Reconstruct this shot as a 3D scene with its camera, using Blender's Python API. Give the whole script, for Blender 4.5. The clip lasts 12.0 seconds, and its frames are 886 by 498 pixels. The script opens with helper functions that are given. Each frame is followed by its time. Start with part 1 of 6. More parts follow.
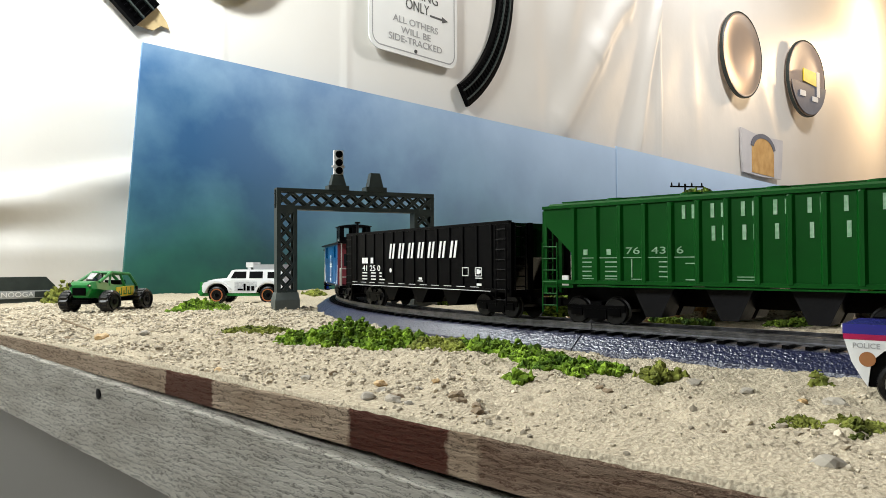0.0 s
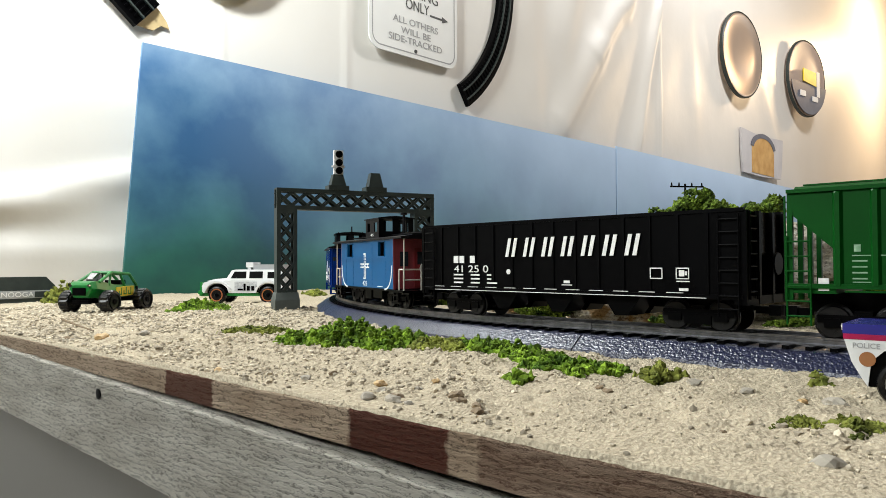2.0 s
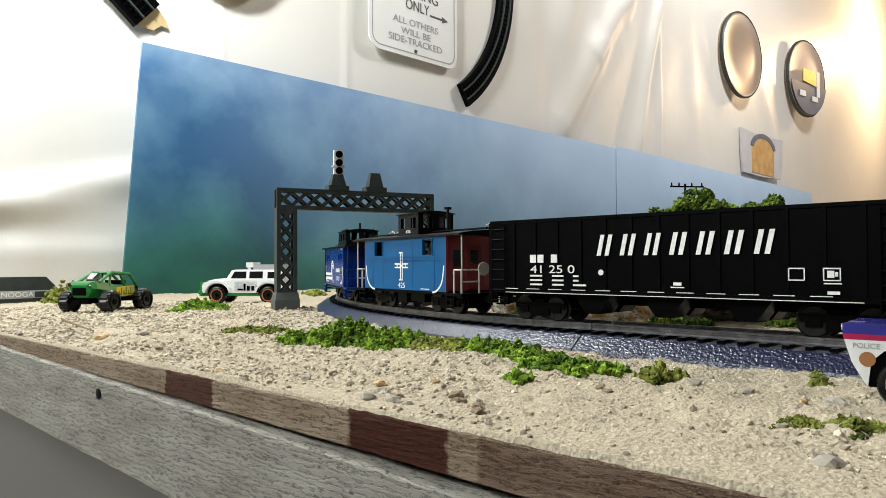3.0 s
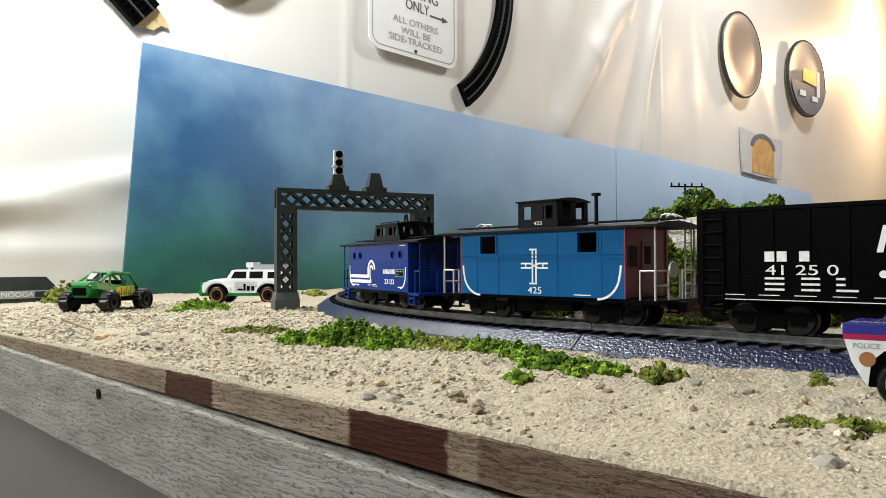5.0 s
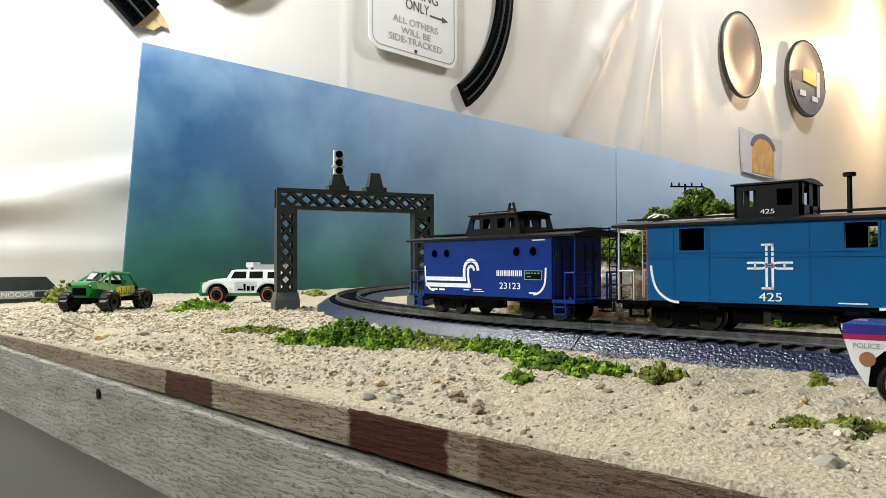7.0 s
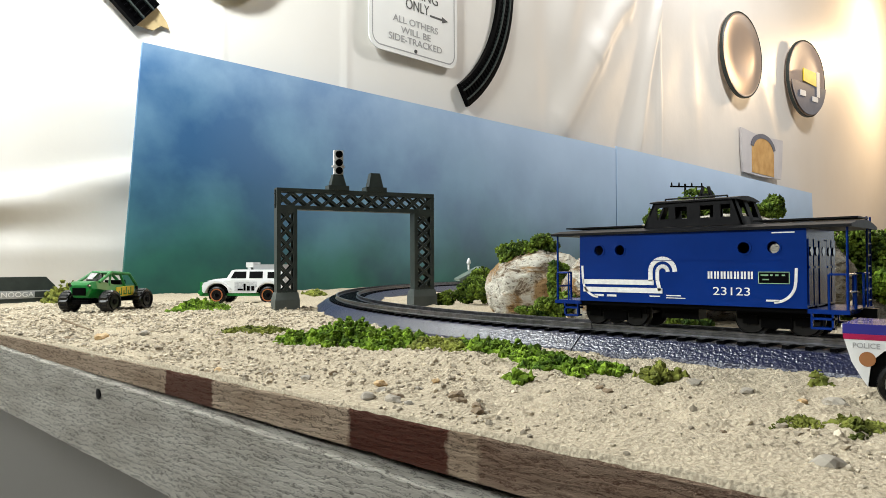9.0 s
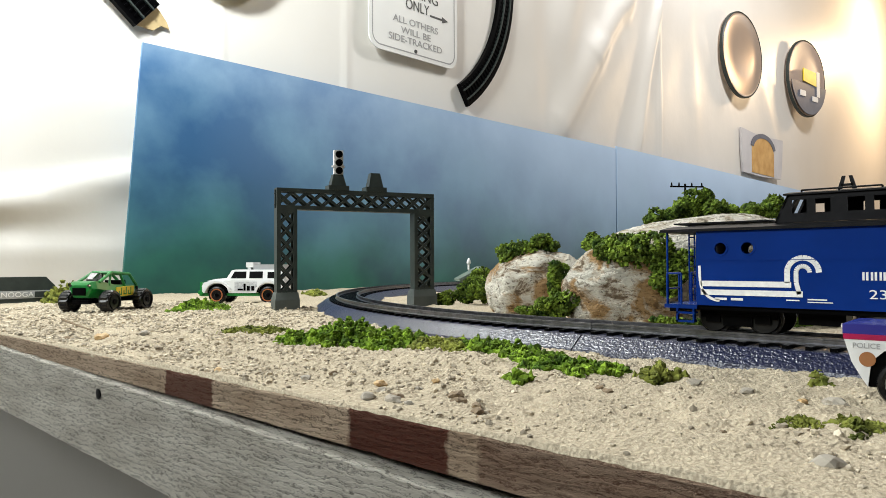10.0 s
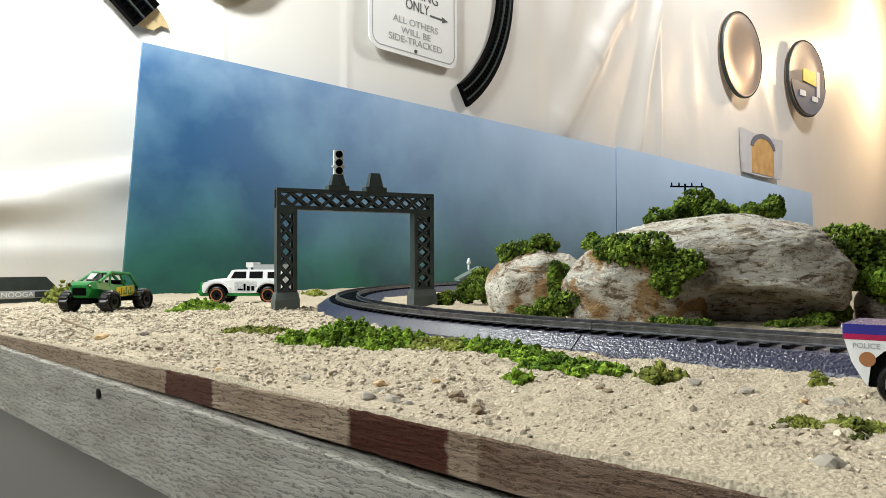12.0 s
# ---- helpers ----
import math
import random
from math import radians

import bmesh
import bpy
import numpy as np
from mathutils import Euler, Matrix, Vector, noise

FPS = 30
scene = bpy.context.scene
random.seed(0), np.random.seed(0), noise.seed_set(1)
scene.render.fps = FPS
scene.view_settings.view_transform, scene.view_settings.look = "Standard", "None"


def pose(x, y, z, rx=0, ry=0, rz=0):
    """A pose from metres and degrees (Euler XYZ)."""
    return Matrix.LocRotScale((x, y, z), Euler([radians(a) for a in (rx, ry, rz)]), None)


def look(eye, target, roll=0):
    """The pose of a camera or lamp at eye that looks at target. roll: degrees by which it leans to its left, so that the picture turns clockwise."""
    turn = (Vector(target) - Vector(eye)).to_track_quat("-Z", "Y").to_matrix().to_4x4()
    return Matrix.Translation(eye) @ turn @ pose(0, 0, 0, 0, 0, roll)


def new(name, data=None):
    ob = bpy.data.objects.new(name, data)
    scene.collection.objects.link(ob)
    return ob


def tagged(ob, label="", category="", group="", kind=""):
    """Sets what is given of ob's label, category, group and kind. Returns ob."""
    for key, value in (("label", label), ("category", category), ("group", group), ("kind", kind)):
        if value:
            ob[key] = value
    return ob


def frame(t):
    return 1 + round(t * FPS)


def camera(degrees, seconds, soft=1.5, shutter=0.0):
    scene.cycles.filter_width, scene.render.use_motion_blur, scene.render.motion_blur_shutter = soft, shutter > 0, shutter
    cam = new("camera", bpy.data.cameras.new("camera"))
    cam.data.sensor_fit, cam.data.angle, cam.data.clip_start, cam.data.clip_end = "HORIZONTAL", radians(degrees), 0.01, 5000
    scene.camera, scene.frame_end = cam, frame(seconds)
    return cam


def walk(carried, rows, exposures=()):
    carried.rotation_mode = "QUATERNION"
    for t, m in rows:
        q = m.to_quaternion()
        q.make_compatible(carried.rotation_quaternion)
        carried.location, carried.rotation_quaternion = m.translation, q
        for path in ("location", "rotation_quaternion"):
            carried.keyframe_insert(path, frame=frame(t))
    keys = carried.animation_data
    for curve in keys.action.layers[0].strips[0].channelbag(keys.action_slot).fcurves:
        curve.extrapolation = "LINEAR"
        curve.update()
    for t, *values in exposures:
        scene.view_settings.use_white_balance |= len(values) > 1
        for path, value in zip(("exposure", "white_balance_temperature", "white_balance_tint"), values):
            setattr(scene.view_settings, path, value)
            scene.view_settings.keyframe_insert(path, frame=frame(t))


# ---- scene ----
cam = camera(64.7, 12.0, 0.85)
EYE = (0.0, 0.0, 0.0343)
AIM = (0.73637, 0.67629, 0.0343 + 0.01985)
walk(cam, [(0.0, look(EYE, AIM, -0.273)), (12.0, look(EYE, AIM, -0.273))])

# ---- light: a shop lamp by the wall, a warm bulb at the wall's far end, two added fills, dim room light ----
world = bpy.data.worlds.new("room_air")
scene.world = world
world.use_nodes = True
world.node_tree.nodes["Background"].inputs[0].default_value = (0.9, 0.95, 1.0, 1)
world.node_tree.nodes["Background"].inputs[1].default_value = 0.02
scene.view_settings.exposure = -0.1


def area_lamp(name, at, to, power, sx, sy, colour):
    d = bpy.data.lights.new(name, "AREA")
    d.shape, d.size, d.size_y, d.energy, d.color = "RECTANGLE", sx, sy, power, colour
    ob = new(name, d)
    ob.matrix_world = look(at, to)
    return ob


def bulb(name, at, power, radius, colour):
    d = bpy.data.lights.new(name, "POINT")
    d.energy, d.shadow_soft_size, d.color = power, radius, colour
    ob = new(name, d)
    ob.location = at
    return ob


bulb("shop_lamp_light", (0.17, 0.56, 0.60), 21.5, 0.05, (0.95, 1.0, 0.98))
# Added fill without a fixture; lifts the far backdrop and the sheeting.
bulb("backdrop_fill_light", (1.85, 0.02, 1.35), 62, 0.10, (1.0, 0.98, 0.95))
# Added soft fill from the left for the board faces and boulder fronts.
area_lamp("front_fill_light", (-0.88, 0.52, 0.72), (0.3, 0.25, 0), 19, 1.0, 0.3, (0.95, 1.0, 0.98))
area_lamp("window_light", (4.6, -0.85, 0.55), (0.3, 0.1, 0.1), 6, 1.3, 1.3, (0.85, 0.95, 1.0))
bulb("warm_bulb_light", (3.75, 0.40, 1.02), 34, 0.05, (1.0, 0.70, 0.40))


# ---- materials ----
def mat(name, colour, rough=0.6, metal=0.0, colour2=None, scale=40.0, detail=6.0, bump=0.0, bump_scale=None,
        spec=0.5, coat=0.0, spread=0.35, rand=0.0, stretch=(1, 1, 1), bump_detail=8):
    m = bpy.data.materials.new(name)
    m.use_nodes = True
    nt = m.node_tree
    b = nt.nodes["Principled BSDF"]
    b.inputs["Roughness"].default_value = rough
    b.inputs["Metallic"].default_value = metal
    b.inputs["Specular IOR Level"].default_value = spec
    b.inputs["Coat Weight"].default_value = coat
    tc = nt.nodes.new("ShaderNodeTexCoord")
    mp = nt.nodes.new("ShaderNodeMapping")
    mp.inputs["Scale"].default_value = stretch
    nt.links.new(tc.outputs["Object"], mp.inputs[0])
    n = nt.nodes.new("ShaderNodeTexNoise")
    n.inputs["Scale"].default_value, n.inputs["Detail"].default_value = scale, detail
    nt.links.new(mp.outputs[0], n.inputs["Vector"])
    ramp = nt.nodes.new("ShaderNodeValToRGB")
    c2 = colour2 or tuple(c * 0.8 for c in colour)
    ramp.color_ramp.elements[0].position, ramp.color_ramp.elements[1].position = 0.5 - spread / 2, 0.5 + spread / 2
    ramp.color_ramp.elements[0].color, ramp.color_ramp.elements[1].color = (*c2, 1), (*colour, 1)
    nt.links.new(n.outputs["Fac"], ramp.inputs[0])
    out = ramp.outputs[0]
    if rand:
        oi = nt.nodes.new("ShaderNodeObjectInfo")
        hsv = nt.nodes.new("ShaderNodeHueSaturation")
        mr = nt.nodes.new("ShaderNodeMapRange")
        mr.inputs[3].default_value, mr.inputs[4].default_value = 1 - rand, 1 + rand
        nt.links.new(oi.outputs["Random"], mr.inputs[0])
        nt.links.new(mr.outputs[0], hsv.inputs["Value"])
        nt.links.new(out, hsv.inputs["Color"])
        out = hsv.outputs[0]
    nt.links.new(out, b.inputs["Base Color"])
    if bump:
        n2 = nt.nodes.new("ShaderNodeTexNoise")
        n2.inputs["Scale"].default_value, n2.inputs["Detail"].default_value = bump_scale or scale * 3, bump_detail
        nt.links.new(mp.outputs[0], n2.inputs["Vector"])
        bp = nt.nodes.new("ShaderNodeBump")
        bp.inputs["Strength"].default_value = 0.6
        bp.inputs["Distance"].default_value = bump
        nt.links.new(n2.outputs["Fac"], bp.inputs["Height"])
        nt.links.new(bp.outputs[0], b.inputs["Normal"])
    return m


def leaf_mat(name, dark, light, scale=160, low=0.65, high=1.3):
    m = mat(name, light, 0.85, colour2=dark, scale=scale, detail=3, spread=0.3, spec=0.2)
    nt = m.node_tree
    geo = nt.nodes.new("ShaderNodeNewGeometry")
    hsv = nt.nodes.new("ShaderNodeHueSaturation")
    mr = nt.nodes.new("ShaderNodeMapRange")
    mr.inputs[3].default_value, mr.inputs[4].default_value = low, high
    nt.links.new(geo.outputs["Random Per Island"], mr.inputs[0])
    nt.links.new(mr.outputs[0], hsv.inputs["Value"])
    b = nt.nodes["Principled BSDF"]
    src = b.inputs["Base Color"].links[0].from_socket
    nt.links.new(src, hsv.inputs["Color"])
    nt.links.new(hsv.outputs[0], b.inputs["Base Color"])
    return m


def rock_mat(name, pale, mid, dark, layers, stain=0.5, cover=0.6):
    """Weathered stone: broad brown stains, layered streaks, dark hairline cracks and pits."""
    m = mat(name, pale, 0.9, colour2=tuple(c * 0.72 for c in pale), scale=60, detail=10, spread=0.3, spec=0.2)
    nt = m.node_tree
    b = nt.nodes["Principled BSDF"]
    tc = nt.nodes.new("ShaderNodeTexCoord")

    def rough_noise(scale, stretch, detail, roughness, tilt=0.0):
        mp = nt.nodes.new("ShaderNodeMapping")
        mp.inputs["Scale"].default_value = stretch
        mp.inputs["Rotation"].default_value = (0, tilt, 0)
        nt.links.new(tc.outputs["Object"], mp.inputs[0])
        n = nt.nodes.new("ShaderNodeTexNoise")
        n.inputs["Scale"].default_value, n.inputs["Detail"].default_value, n.inputs["Roughness"].default_value = scale, detail, roughness
        n.inputs["Distortion"].default_value = 0.6
        nt.links.new(mp.outputs[0], n.inputs["Vector"])
        return n.outputs["Fac"]

    def over(fac, lo, hi, weight, colour):
        r = nt.nodes.new("ShaderNodeMapRange")
        r.inputs[1].default_value, r.inputs[2].default_value, r.inputs[4].default_value = lo, hi, weight
        nt.links.new(fac, r.inputs[0])
        mx = nt.nodes.new("ShaderNodeMix")
        mx.data_type = "RGBA"
        nt.links.new(r.outputs[0], mx.inputs[0])
        nt.links.new(b.inputs["Base Color"].links[0].from_socket, mx.inputs[6])
        mx.inputs[7].default_value = (*colour, 1)
        nt.links.new(mx.outputs[2], b.inputs["Base Color"])

    broad = rough_noise(38, (1, 1, 1.3), 8, 0.6)
    streak = rough_noise(75, (1, 1, layers), 10, 0.68, 0.12)
    pits = rough_noise(330, (1, 1, 1.8), 8, 0.7, 0.12)
    over(broad, 0.60 - 0.12 * stain, 0.68 - 0.12 * stain, 0.9, mid)
    over(streak, 0.50, 0.42, cover, mid)
    over(streak, 0.445, 0.38, 0.8, dark)
    over(pits, 0.455, 0.37, 0.85, dark)
    add = nt.nodes.new("ShaderNodeMath")
    add.operation = "MULTIPLY_ADD"
    nt.links.new(pits, add.inputs[0])
    add.inputs[1].default_value = 0.45
    nt.links.new(streak, add.inputs[2])
    bp = nt.nodes.new("ShaderNodeBump")
    bp.inputs["Strength"].default_value, bp.inputs["Distance"].default_value = 1.0, 0.008
    nt.links.new(add.outputs[0], bp.inputs["Height"])
    nt.links.new(bp.outputs[0], b.inputs["Normal"])
    return m


SAND = mat("pale_sand", (0.51, 0.445, 0.335), 0.95, colour2=(0.33, 0.275, 0.20), scale=1100, detail=9, bump=0.0026, bump_scale=900, spread=0.42, spec=0.1)
GRAVEL = mat("gravel_grain", (0.78, 0.68, 0.5), 0.9, colour2=(0.5, 0.42, 0.3), scale=250, bump=0.0006, rand=0.3, spec=0.2)
def wood_mat(name, pale, mid, dark, relief):
    """Old sawn wood with the grain along y: wavering dark streaks, pale dry patches and a split, fibrous surface."""
    m = mat(name, pale, 0.9, colour2=mid, scale=160, detail=12, spread=0.4, stretch=(1, 0.25, 1), spec=0.12)
    nt = m.node_tree
    b = nt.nodes["Principled BSDF"]
    tc = nt.nodes.new("ShaderNodeTexCoord")
    mp = nt.nodes.new("ShaderNodeMapping")
    mp.inputs["Scale"].default_value = (1, 0.24, 1)
    nt.links.new(tc.outputs["Object"], mp.inputs[0])
    wave = nt.nodes.new("ShaderNodeTexWave")
    wave.wave_type, wave.bands_direction = "BANDS", "Z"
    for key, value in (("Scale", 170), ("Distortion", 16.0), ("Detail", 6.0), ("Detail Scale", 2.2), ("Detail Roughness", 0.75)):
        wave.inputs[key].default_value = value
    nt.links.new(mp.outputs[0], wave.inputs["Vector"])
    fibre = nt.nodes.new("ShaderNodeTexNoise")
    fibre.inputs["Scale"].default_value, fibre.inputs["Detail"].default_value, fibre.inputs["Roughness"].default_value = 1300, 8, 0.7
    fibre.inputs["Distortion"].default_value = 1.2
    nt.links.new(mp.outputs[0], fibre.inputs["Vector"])
    both = nt.nodes.new("ShaderNodeMath")
    both.operation = "MULTIPLY_ADD"
    nt.links.new(fibre.outputs["Fac"], both.inputs[0])
    both.inputs[1].default_value = 1.1
    nt.links.new(wave.outputs["Fac"], both.inputs[2])
    r = nt.nodes.new("ShaderNodeMapRange")
    r.inputs[1].default_value, r.inputs[2].default_value, r.inputs[4].default_value = 0.80, 0.50, 0.8
    nt.links.new(both.outputs[0], r.inputs[0])
    mx = nt.nodes.new("ShaderNodeMix")
    mx.data_type = "RGBA"
    nt.links.new(r.outputs[0], mx.inputs[0])
    nt.links.new(b.inputs["Base Color"].links[0].from_socket, mx.inputs[6])
    mx.inputs[7].default_value = (*dark, 1)
    nt.links.new(mx.outputs[2], b.inputs["Base Color"])
    bp = nt.nodes.new("ShaderNodeBump")
    bp.inputs["Strength"].default_value, bp.inputs["Distance"].default_value = 0.9, relief
    nt.links.new(both.outputs[0], bp.inputs["Height"])
    nt.links.new(bp.outputs[0], b.inputs["Normal"])
    return m


WOOD_WEATHERED = wood_mat("weathered_plank", (0.80, 0.76, 0.68), (0.56, 0.52, 0.45), (0.09, 0.078, 0.06), 0.0018)
WOOD_BROWN = wood_mat("brown_plank", (0.70, 0.55, 0.41), (0.46, 0.33, 0.23), (0.075, 0.048, 0.03), 0.0018)


def red_patches(m, spans, red):
    """Dark red painted stretches along y, with uneven ends, over a plank material."""
    nt = m.node_tree
    b = nt.nodes["Principled BSDF"]
    tc = nt.nodes.new("ShaderNodeTexCoord")
    sep = nt.nodes.new("ShaderNodeSeparateXYZ")
    nt.links.new(tc.outputs["Object"], sep.inputs[0])
    n = nt.nodes.new("ShaderNodeTexNoise")
    n.inputs["Scale"].default_value = 420
    nt.links.new(tc.outputs["Object"], n.inputs["Vector"])
    wob = nt.nodes.new("ShaderNodeMath")
    wob.operation = "MULTIPLY_ADD"
    wob.inputs[1].default_value = 0.003
    nt.links.new(n.outputs["Fac"], wob.inputs[0])
    nt.links.new(sep.outputs["Y"], wob.inputs[2])
    colour = b.inputs["Base Color"].links[0].from_socket
    for y0, y1, weight in spans:
        off = nt.nodes.new("ShaderNodeMath")
        off.operation = "SUBTRACT"
        off.inputs[1].default_value = (y0 + y1) / 2 + 0.0015
        nt.links.new(wob.outputs[0], off.inputs[0])
        dist = nt.nodes.new("ShaderNodeMath")
        dist.operation = "ABSOLUTE"
        nt.links.new(off.outputs[0], dist.inputs[0])
        r = nt.nodes.new("ShaderNodeMapRange")
        half = (y1 - y0) / 2
        r.inputs[1].default_value, r.inputs[2].default_value = half + 0.0006, half - 0.0006
        r.inputs[4].default_value = weight
        nt.links.new(dist.outputs[0], r.inputs[0])
        mx = nt.nodes.new("ShaderNodeMix")
        mx.data_type = "RGBA"
        nt.links.new(r.outputs[0], mx.inputs[0])
        nt.links.new(colour, mx.inputs[6])
        mx.inputs[7].default_value = (*red, 1)
        colour = mx.outputs[2]
    nt.links.new(colour, b.inputs["Base Color"])


red_patches(WOOD_BROWN, ((0.1975, 0.2285, 0.85), (0.1005, 0.1332, 0.92), (0.03, 0.092, 0.45)), (0.095, 0.020, 0.012))
CONCRETE = mat("grey_concrete", (0.42, 0.42, 0.39), 0.7, colour2=(0.34, 0.34, 0.31), scale=6, bump=0.002, bump_scale=60)
SHEET = mat("white_plastic_sheet", (0.77, 0.745, 0.71), 0.46, colour2=(0.71, 0.68, 0.635), scale=4, bump=0.003, bump_scale=11, spread=0.6, spec=0.5)
# For the unseen walls and ceiling; dark so that little light bounces back.
DIM = mat("dark_unseen_shell", (0.14, 0.12, 0.10), 0.8, colour2=(0.09, 0.08, 0.07), scale=3)
ROCK = rock_mat("pale_boulder", (0.80, 0.76, 0.67), (0.44, 0.36, 0.25), (0.09, 0.07, 0.045), 3.4, 0.45, 0.8)
BLACK = mat("black_plastic", (0.0014, 0.0014, 0.0018), 0.36, colour2=(0.001, 0.001, 0.0013), scale=200, spec=0.05)
BLACK_GLOSS = mat("glossy_black_plastic", (0.004, 0.004, 0.005), 0.16, colour2=(0.003, 0.003, 0.004), scale=200, spec=0.5)
DARK = mat("dark_grey_plastic", (0.040, 0.050, 0.047), 0.42, colour2=(0.028, 0.036, 0.034), scale=120, bump=0.0002, spec=0.3)
# Rail nickel, its base lowered to stand for dark reflections on the web.
STEEL = mat("nickel_rail", (0.26, 0.26, 0.28), 0.33, metal=1.0, colour2=(0.14, 0.14, 0.15), scale=300)
BED = mat("grey_roadbed", (0.014, 0.017, 0.048), 0.32, colour2=(0.009, 0.011, 0.032), scale=500, bump=0.0009, bump_scale=850, spread=0.4, spec=0.7, bump_detail=1.5)
CABOOSE_BLUE = mat("bright_blue_paint", (0.002, 0.085, 0.24), 0.36, colour2=(0.002, 0.075, 0.21), scale=60, spec=0.16)
DEEP_BLUE = mat("deep_blue_paint", (0.002, 0.026, 0.19), 0.26, colour2=(0.0015, 0.022, 0.16), scale=60, spec=0.2)
GREEN = mat("green_paint", (0.0015, 0.064, 0.006), 0.4, colour2=(0.001, 0.052, 0.005), scale=50, spec=0.12)
MAROON = mat("maroon_paint", (0.19, 0.015, 0.02), 0.4, colour2=(0.15, 0.012, 0.015), scale=80)
WHITE = mat("white_paint", (0.8, 0.8, 0.8), 0.5, colour2=(0.72, 0.72, 0.72), scale=200)
MOSS = leaf_mat("moss_green", (0.05, 0.105, 0.008), (0.22, 0.34, 0.03), 130, 0.4, 1.4)
BUSH = leaf_mat("bush_green", (0.020, 0.045, 0.005), (0.17, 0.25, 0.030), 130, 0.4, 1.5)
OLIVE = leaf_mat("olive_green", (0.06, 0.075, 0.012), (0.24, 0.26, 0.05), 140)


# ---- mesh helpers ----
def finish(name, bm, material, smooth=False, bevel=0.0):
    me = bpy.data.meshes.new(name)
    if bevel:
        bmesh.ops.bevel(bm, geom=[e for e in bm.edges if len(e.link_faces) == 2 and e.calc_face_angle(0) > 0.6],
                        offset=bevel, segments=2, profile=0.6, affect="EDGES")
    bmesh.ops.recalc_face_normals(bm, faces=bm.faces)
    bm.to_mesh(me)
    bm.free()
    for m in material if isinstance(material, (list, tuple)) else [material]:
        me.materials.append(m)
    if smooth:
        me.polygons.foreach_set("use_smooth", [True] * len(me.polygons))
    return me


def thing(name, label, category, m=None, group="", kind=""):
    ob = new(name)
    ob.empty_display_size = 0.01
    if m is not None:
        ob.matrix_world = m
    return tagged(ob, label, category, group, kind)


def solo(name, bm, material, label, category, m=None, group="", kind="", smooth=False, bevel=0.0):
    ob = new(name, finish(name, bm, material, smooth, bevel))
    if m is not None:
        ob.matrix_world = m
    return tagged(ob, label, category, group, kind)


def part(name, bm, material, parent, label="", smooth=False, bevel=0.0, m=None):
    ob = new(name, finish(name, bm, material, smooth, bevel))
    ob.parent = parent
    if m is not None:
        ob.matrix_basis = m
    return tagged(ob, label)


def box(bm, x0, x1, y0, y1, z0, z1):
    v = [bm.verts.new((x, y, z)) for x in (x0, x1) for y in (y0, y1) for z in (z0, z1)]
    for f in ((0, 1, 3, 2), (4, 6, 7, 5), (0, 4, 5, 1), (2, 3, 7, 6), (0, 2, 6, 4), (1, 5, 7, 3)):
        bm.faces.new([v[i] for i in f])
    return bm


def boxes(*rows):
    bm = bmesh.new()
    for r in rows:
        box(bm, *r)
    return bm


def prism(bm, pts, a, b, axis="y"):
    """Extrude the outline pts from a to b along axis; pts are given in the two other axes in order."""
    def put(p, w):
        return {"x": (w, p[0], p[1]), "y": (p[0], w, p[1]), "z": (p[0], p[1], w)}[axis]
    lo = [bm.verts.new(put(p, a)) for p in pts]
    hi = [bm.verts.new(put(p, b)) for p in pts]
    bm.faces.new(lo)
    bm.faces.new(hi[::-1])
    for i in range(len(pts)):
        j = (i + 1) % len(pts)
        bm.faces.new((lo[i], lo[j], hi[j], hi[i]))
    return bm


def rod(bm, p, q, r, seg=8, r2=None):
    p, q = Vector(p), Vector(q)
    d = q - p
    t = d.to_track_quat("Z", "Y")
    ring = []
    for o, rr in ((p, r), (q, r if r2 is None else r2)):
        ring.append([bm.verts.new(o + t @ Vector((rr * math.cos(2 * math.pi * i / seg), rr * math.sin(2 * math.pi * i / seg), 0))) for i in range(seg)])
    for i in range(seg):
        j = (i + 1) % seg
        bm.faces.new((ring[0][i], ring[0][j], ring[1][j], ring[1][i]))
    bm.faces.new(ring[0][::-1])
    bm.faces.new(ring[1])
    return bm


def path_rod(bm, pts, r, seg=6):
    for a, b in zip(pts, pts[1:]):
        rod(bm, a, b, r, seg)
    return bm


def lathe(bm, prof, seg=24, axis="z", at=(0, 0, 0)):
    """Turn the profile (radius, height) about an axis."""
    rings = []
    for r, h in prof:
        row = []
        for i in range(seg):
            a = 2 * math.pi * i / seg
            c, s = r * math.cos(a), r * math.sin(a)
            p = {"z": (c, s, h), "y": (c, h, s), "x": (h, c, s)}[axis]
            row.append(bm.verts.new((p[0] + at[0], p[1] + at[1], p[2] + at[2])))
        rings.append(row)
    for a, b in zip(rings, rings[1:]):
        for i in range(seg):
            j = (i + 1) % seg
            bm.faces.new((a[i], a[j], b[j], b[i]))
    bm.faces.new(rings[0])
    bm.faces.new(rings[-1][::-1])
    return bm


# ---- the line of the track: a straight along x = 0.2587 that runs into a curve of 0.457 m radius ----
TX, TY, TR, RAIL_Z = 0.2587, 0.1479, 0.457, 0.0095


def line(s):
    """Place and heading (radians) at s metres along the line; the curve ends at s = 0.0214."""
    u = s - 0.0214
    if u >= 0:
        return TX, TY - u, -math.pi / 2
    a = math.pi + u / TR
    return TX + TR + TR * math.cos(a), TY + TR * math.sin(a), -math.pi / 2 + u / TR


# ---- ground: one sandy sheet on the table ----
EDGE = 0.111


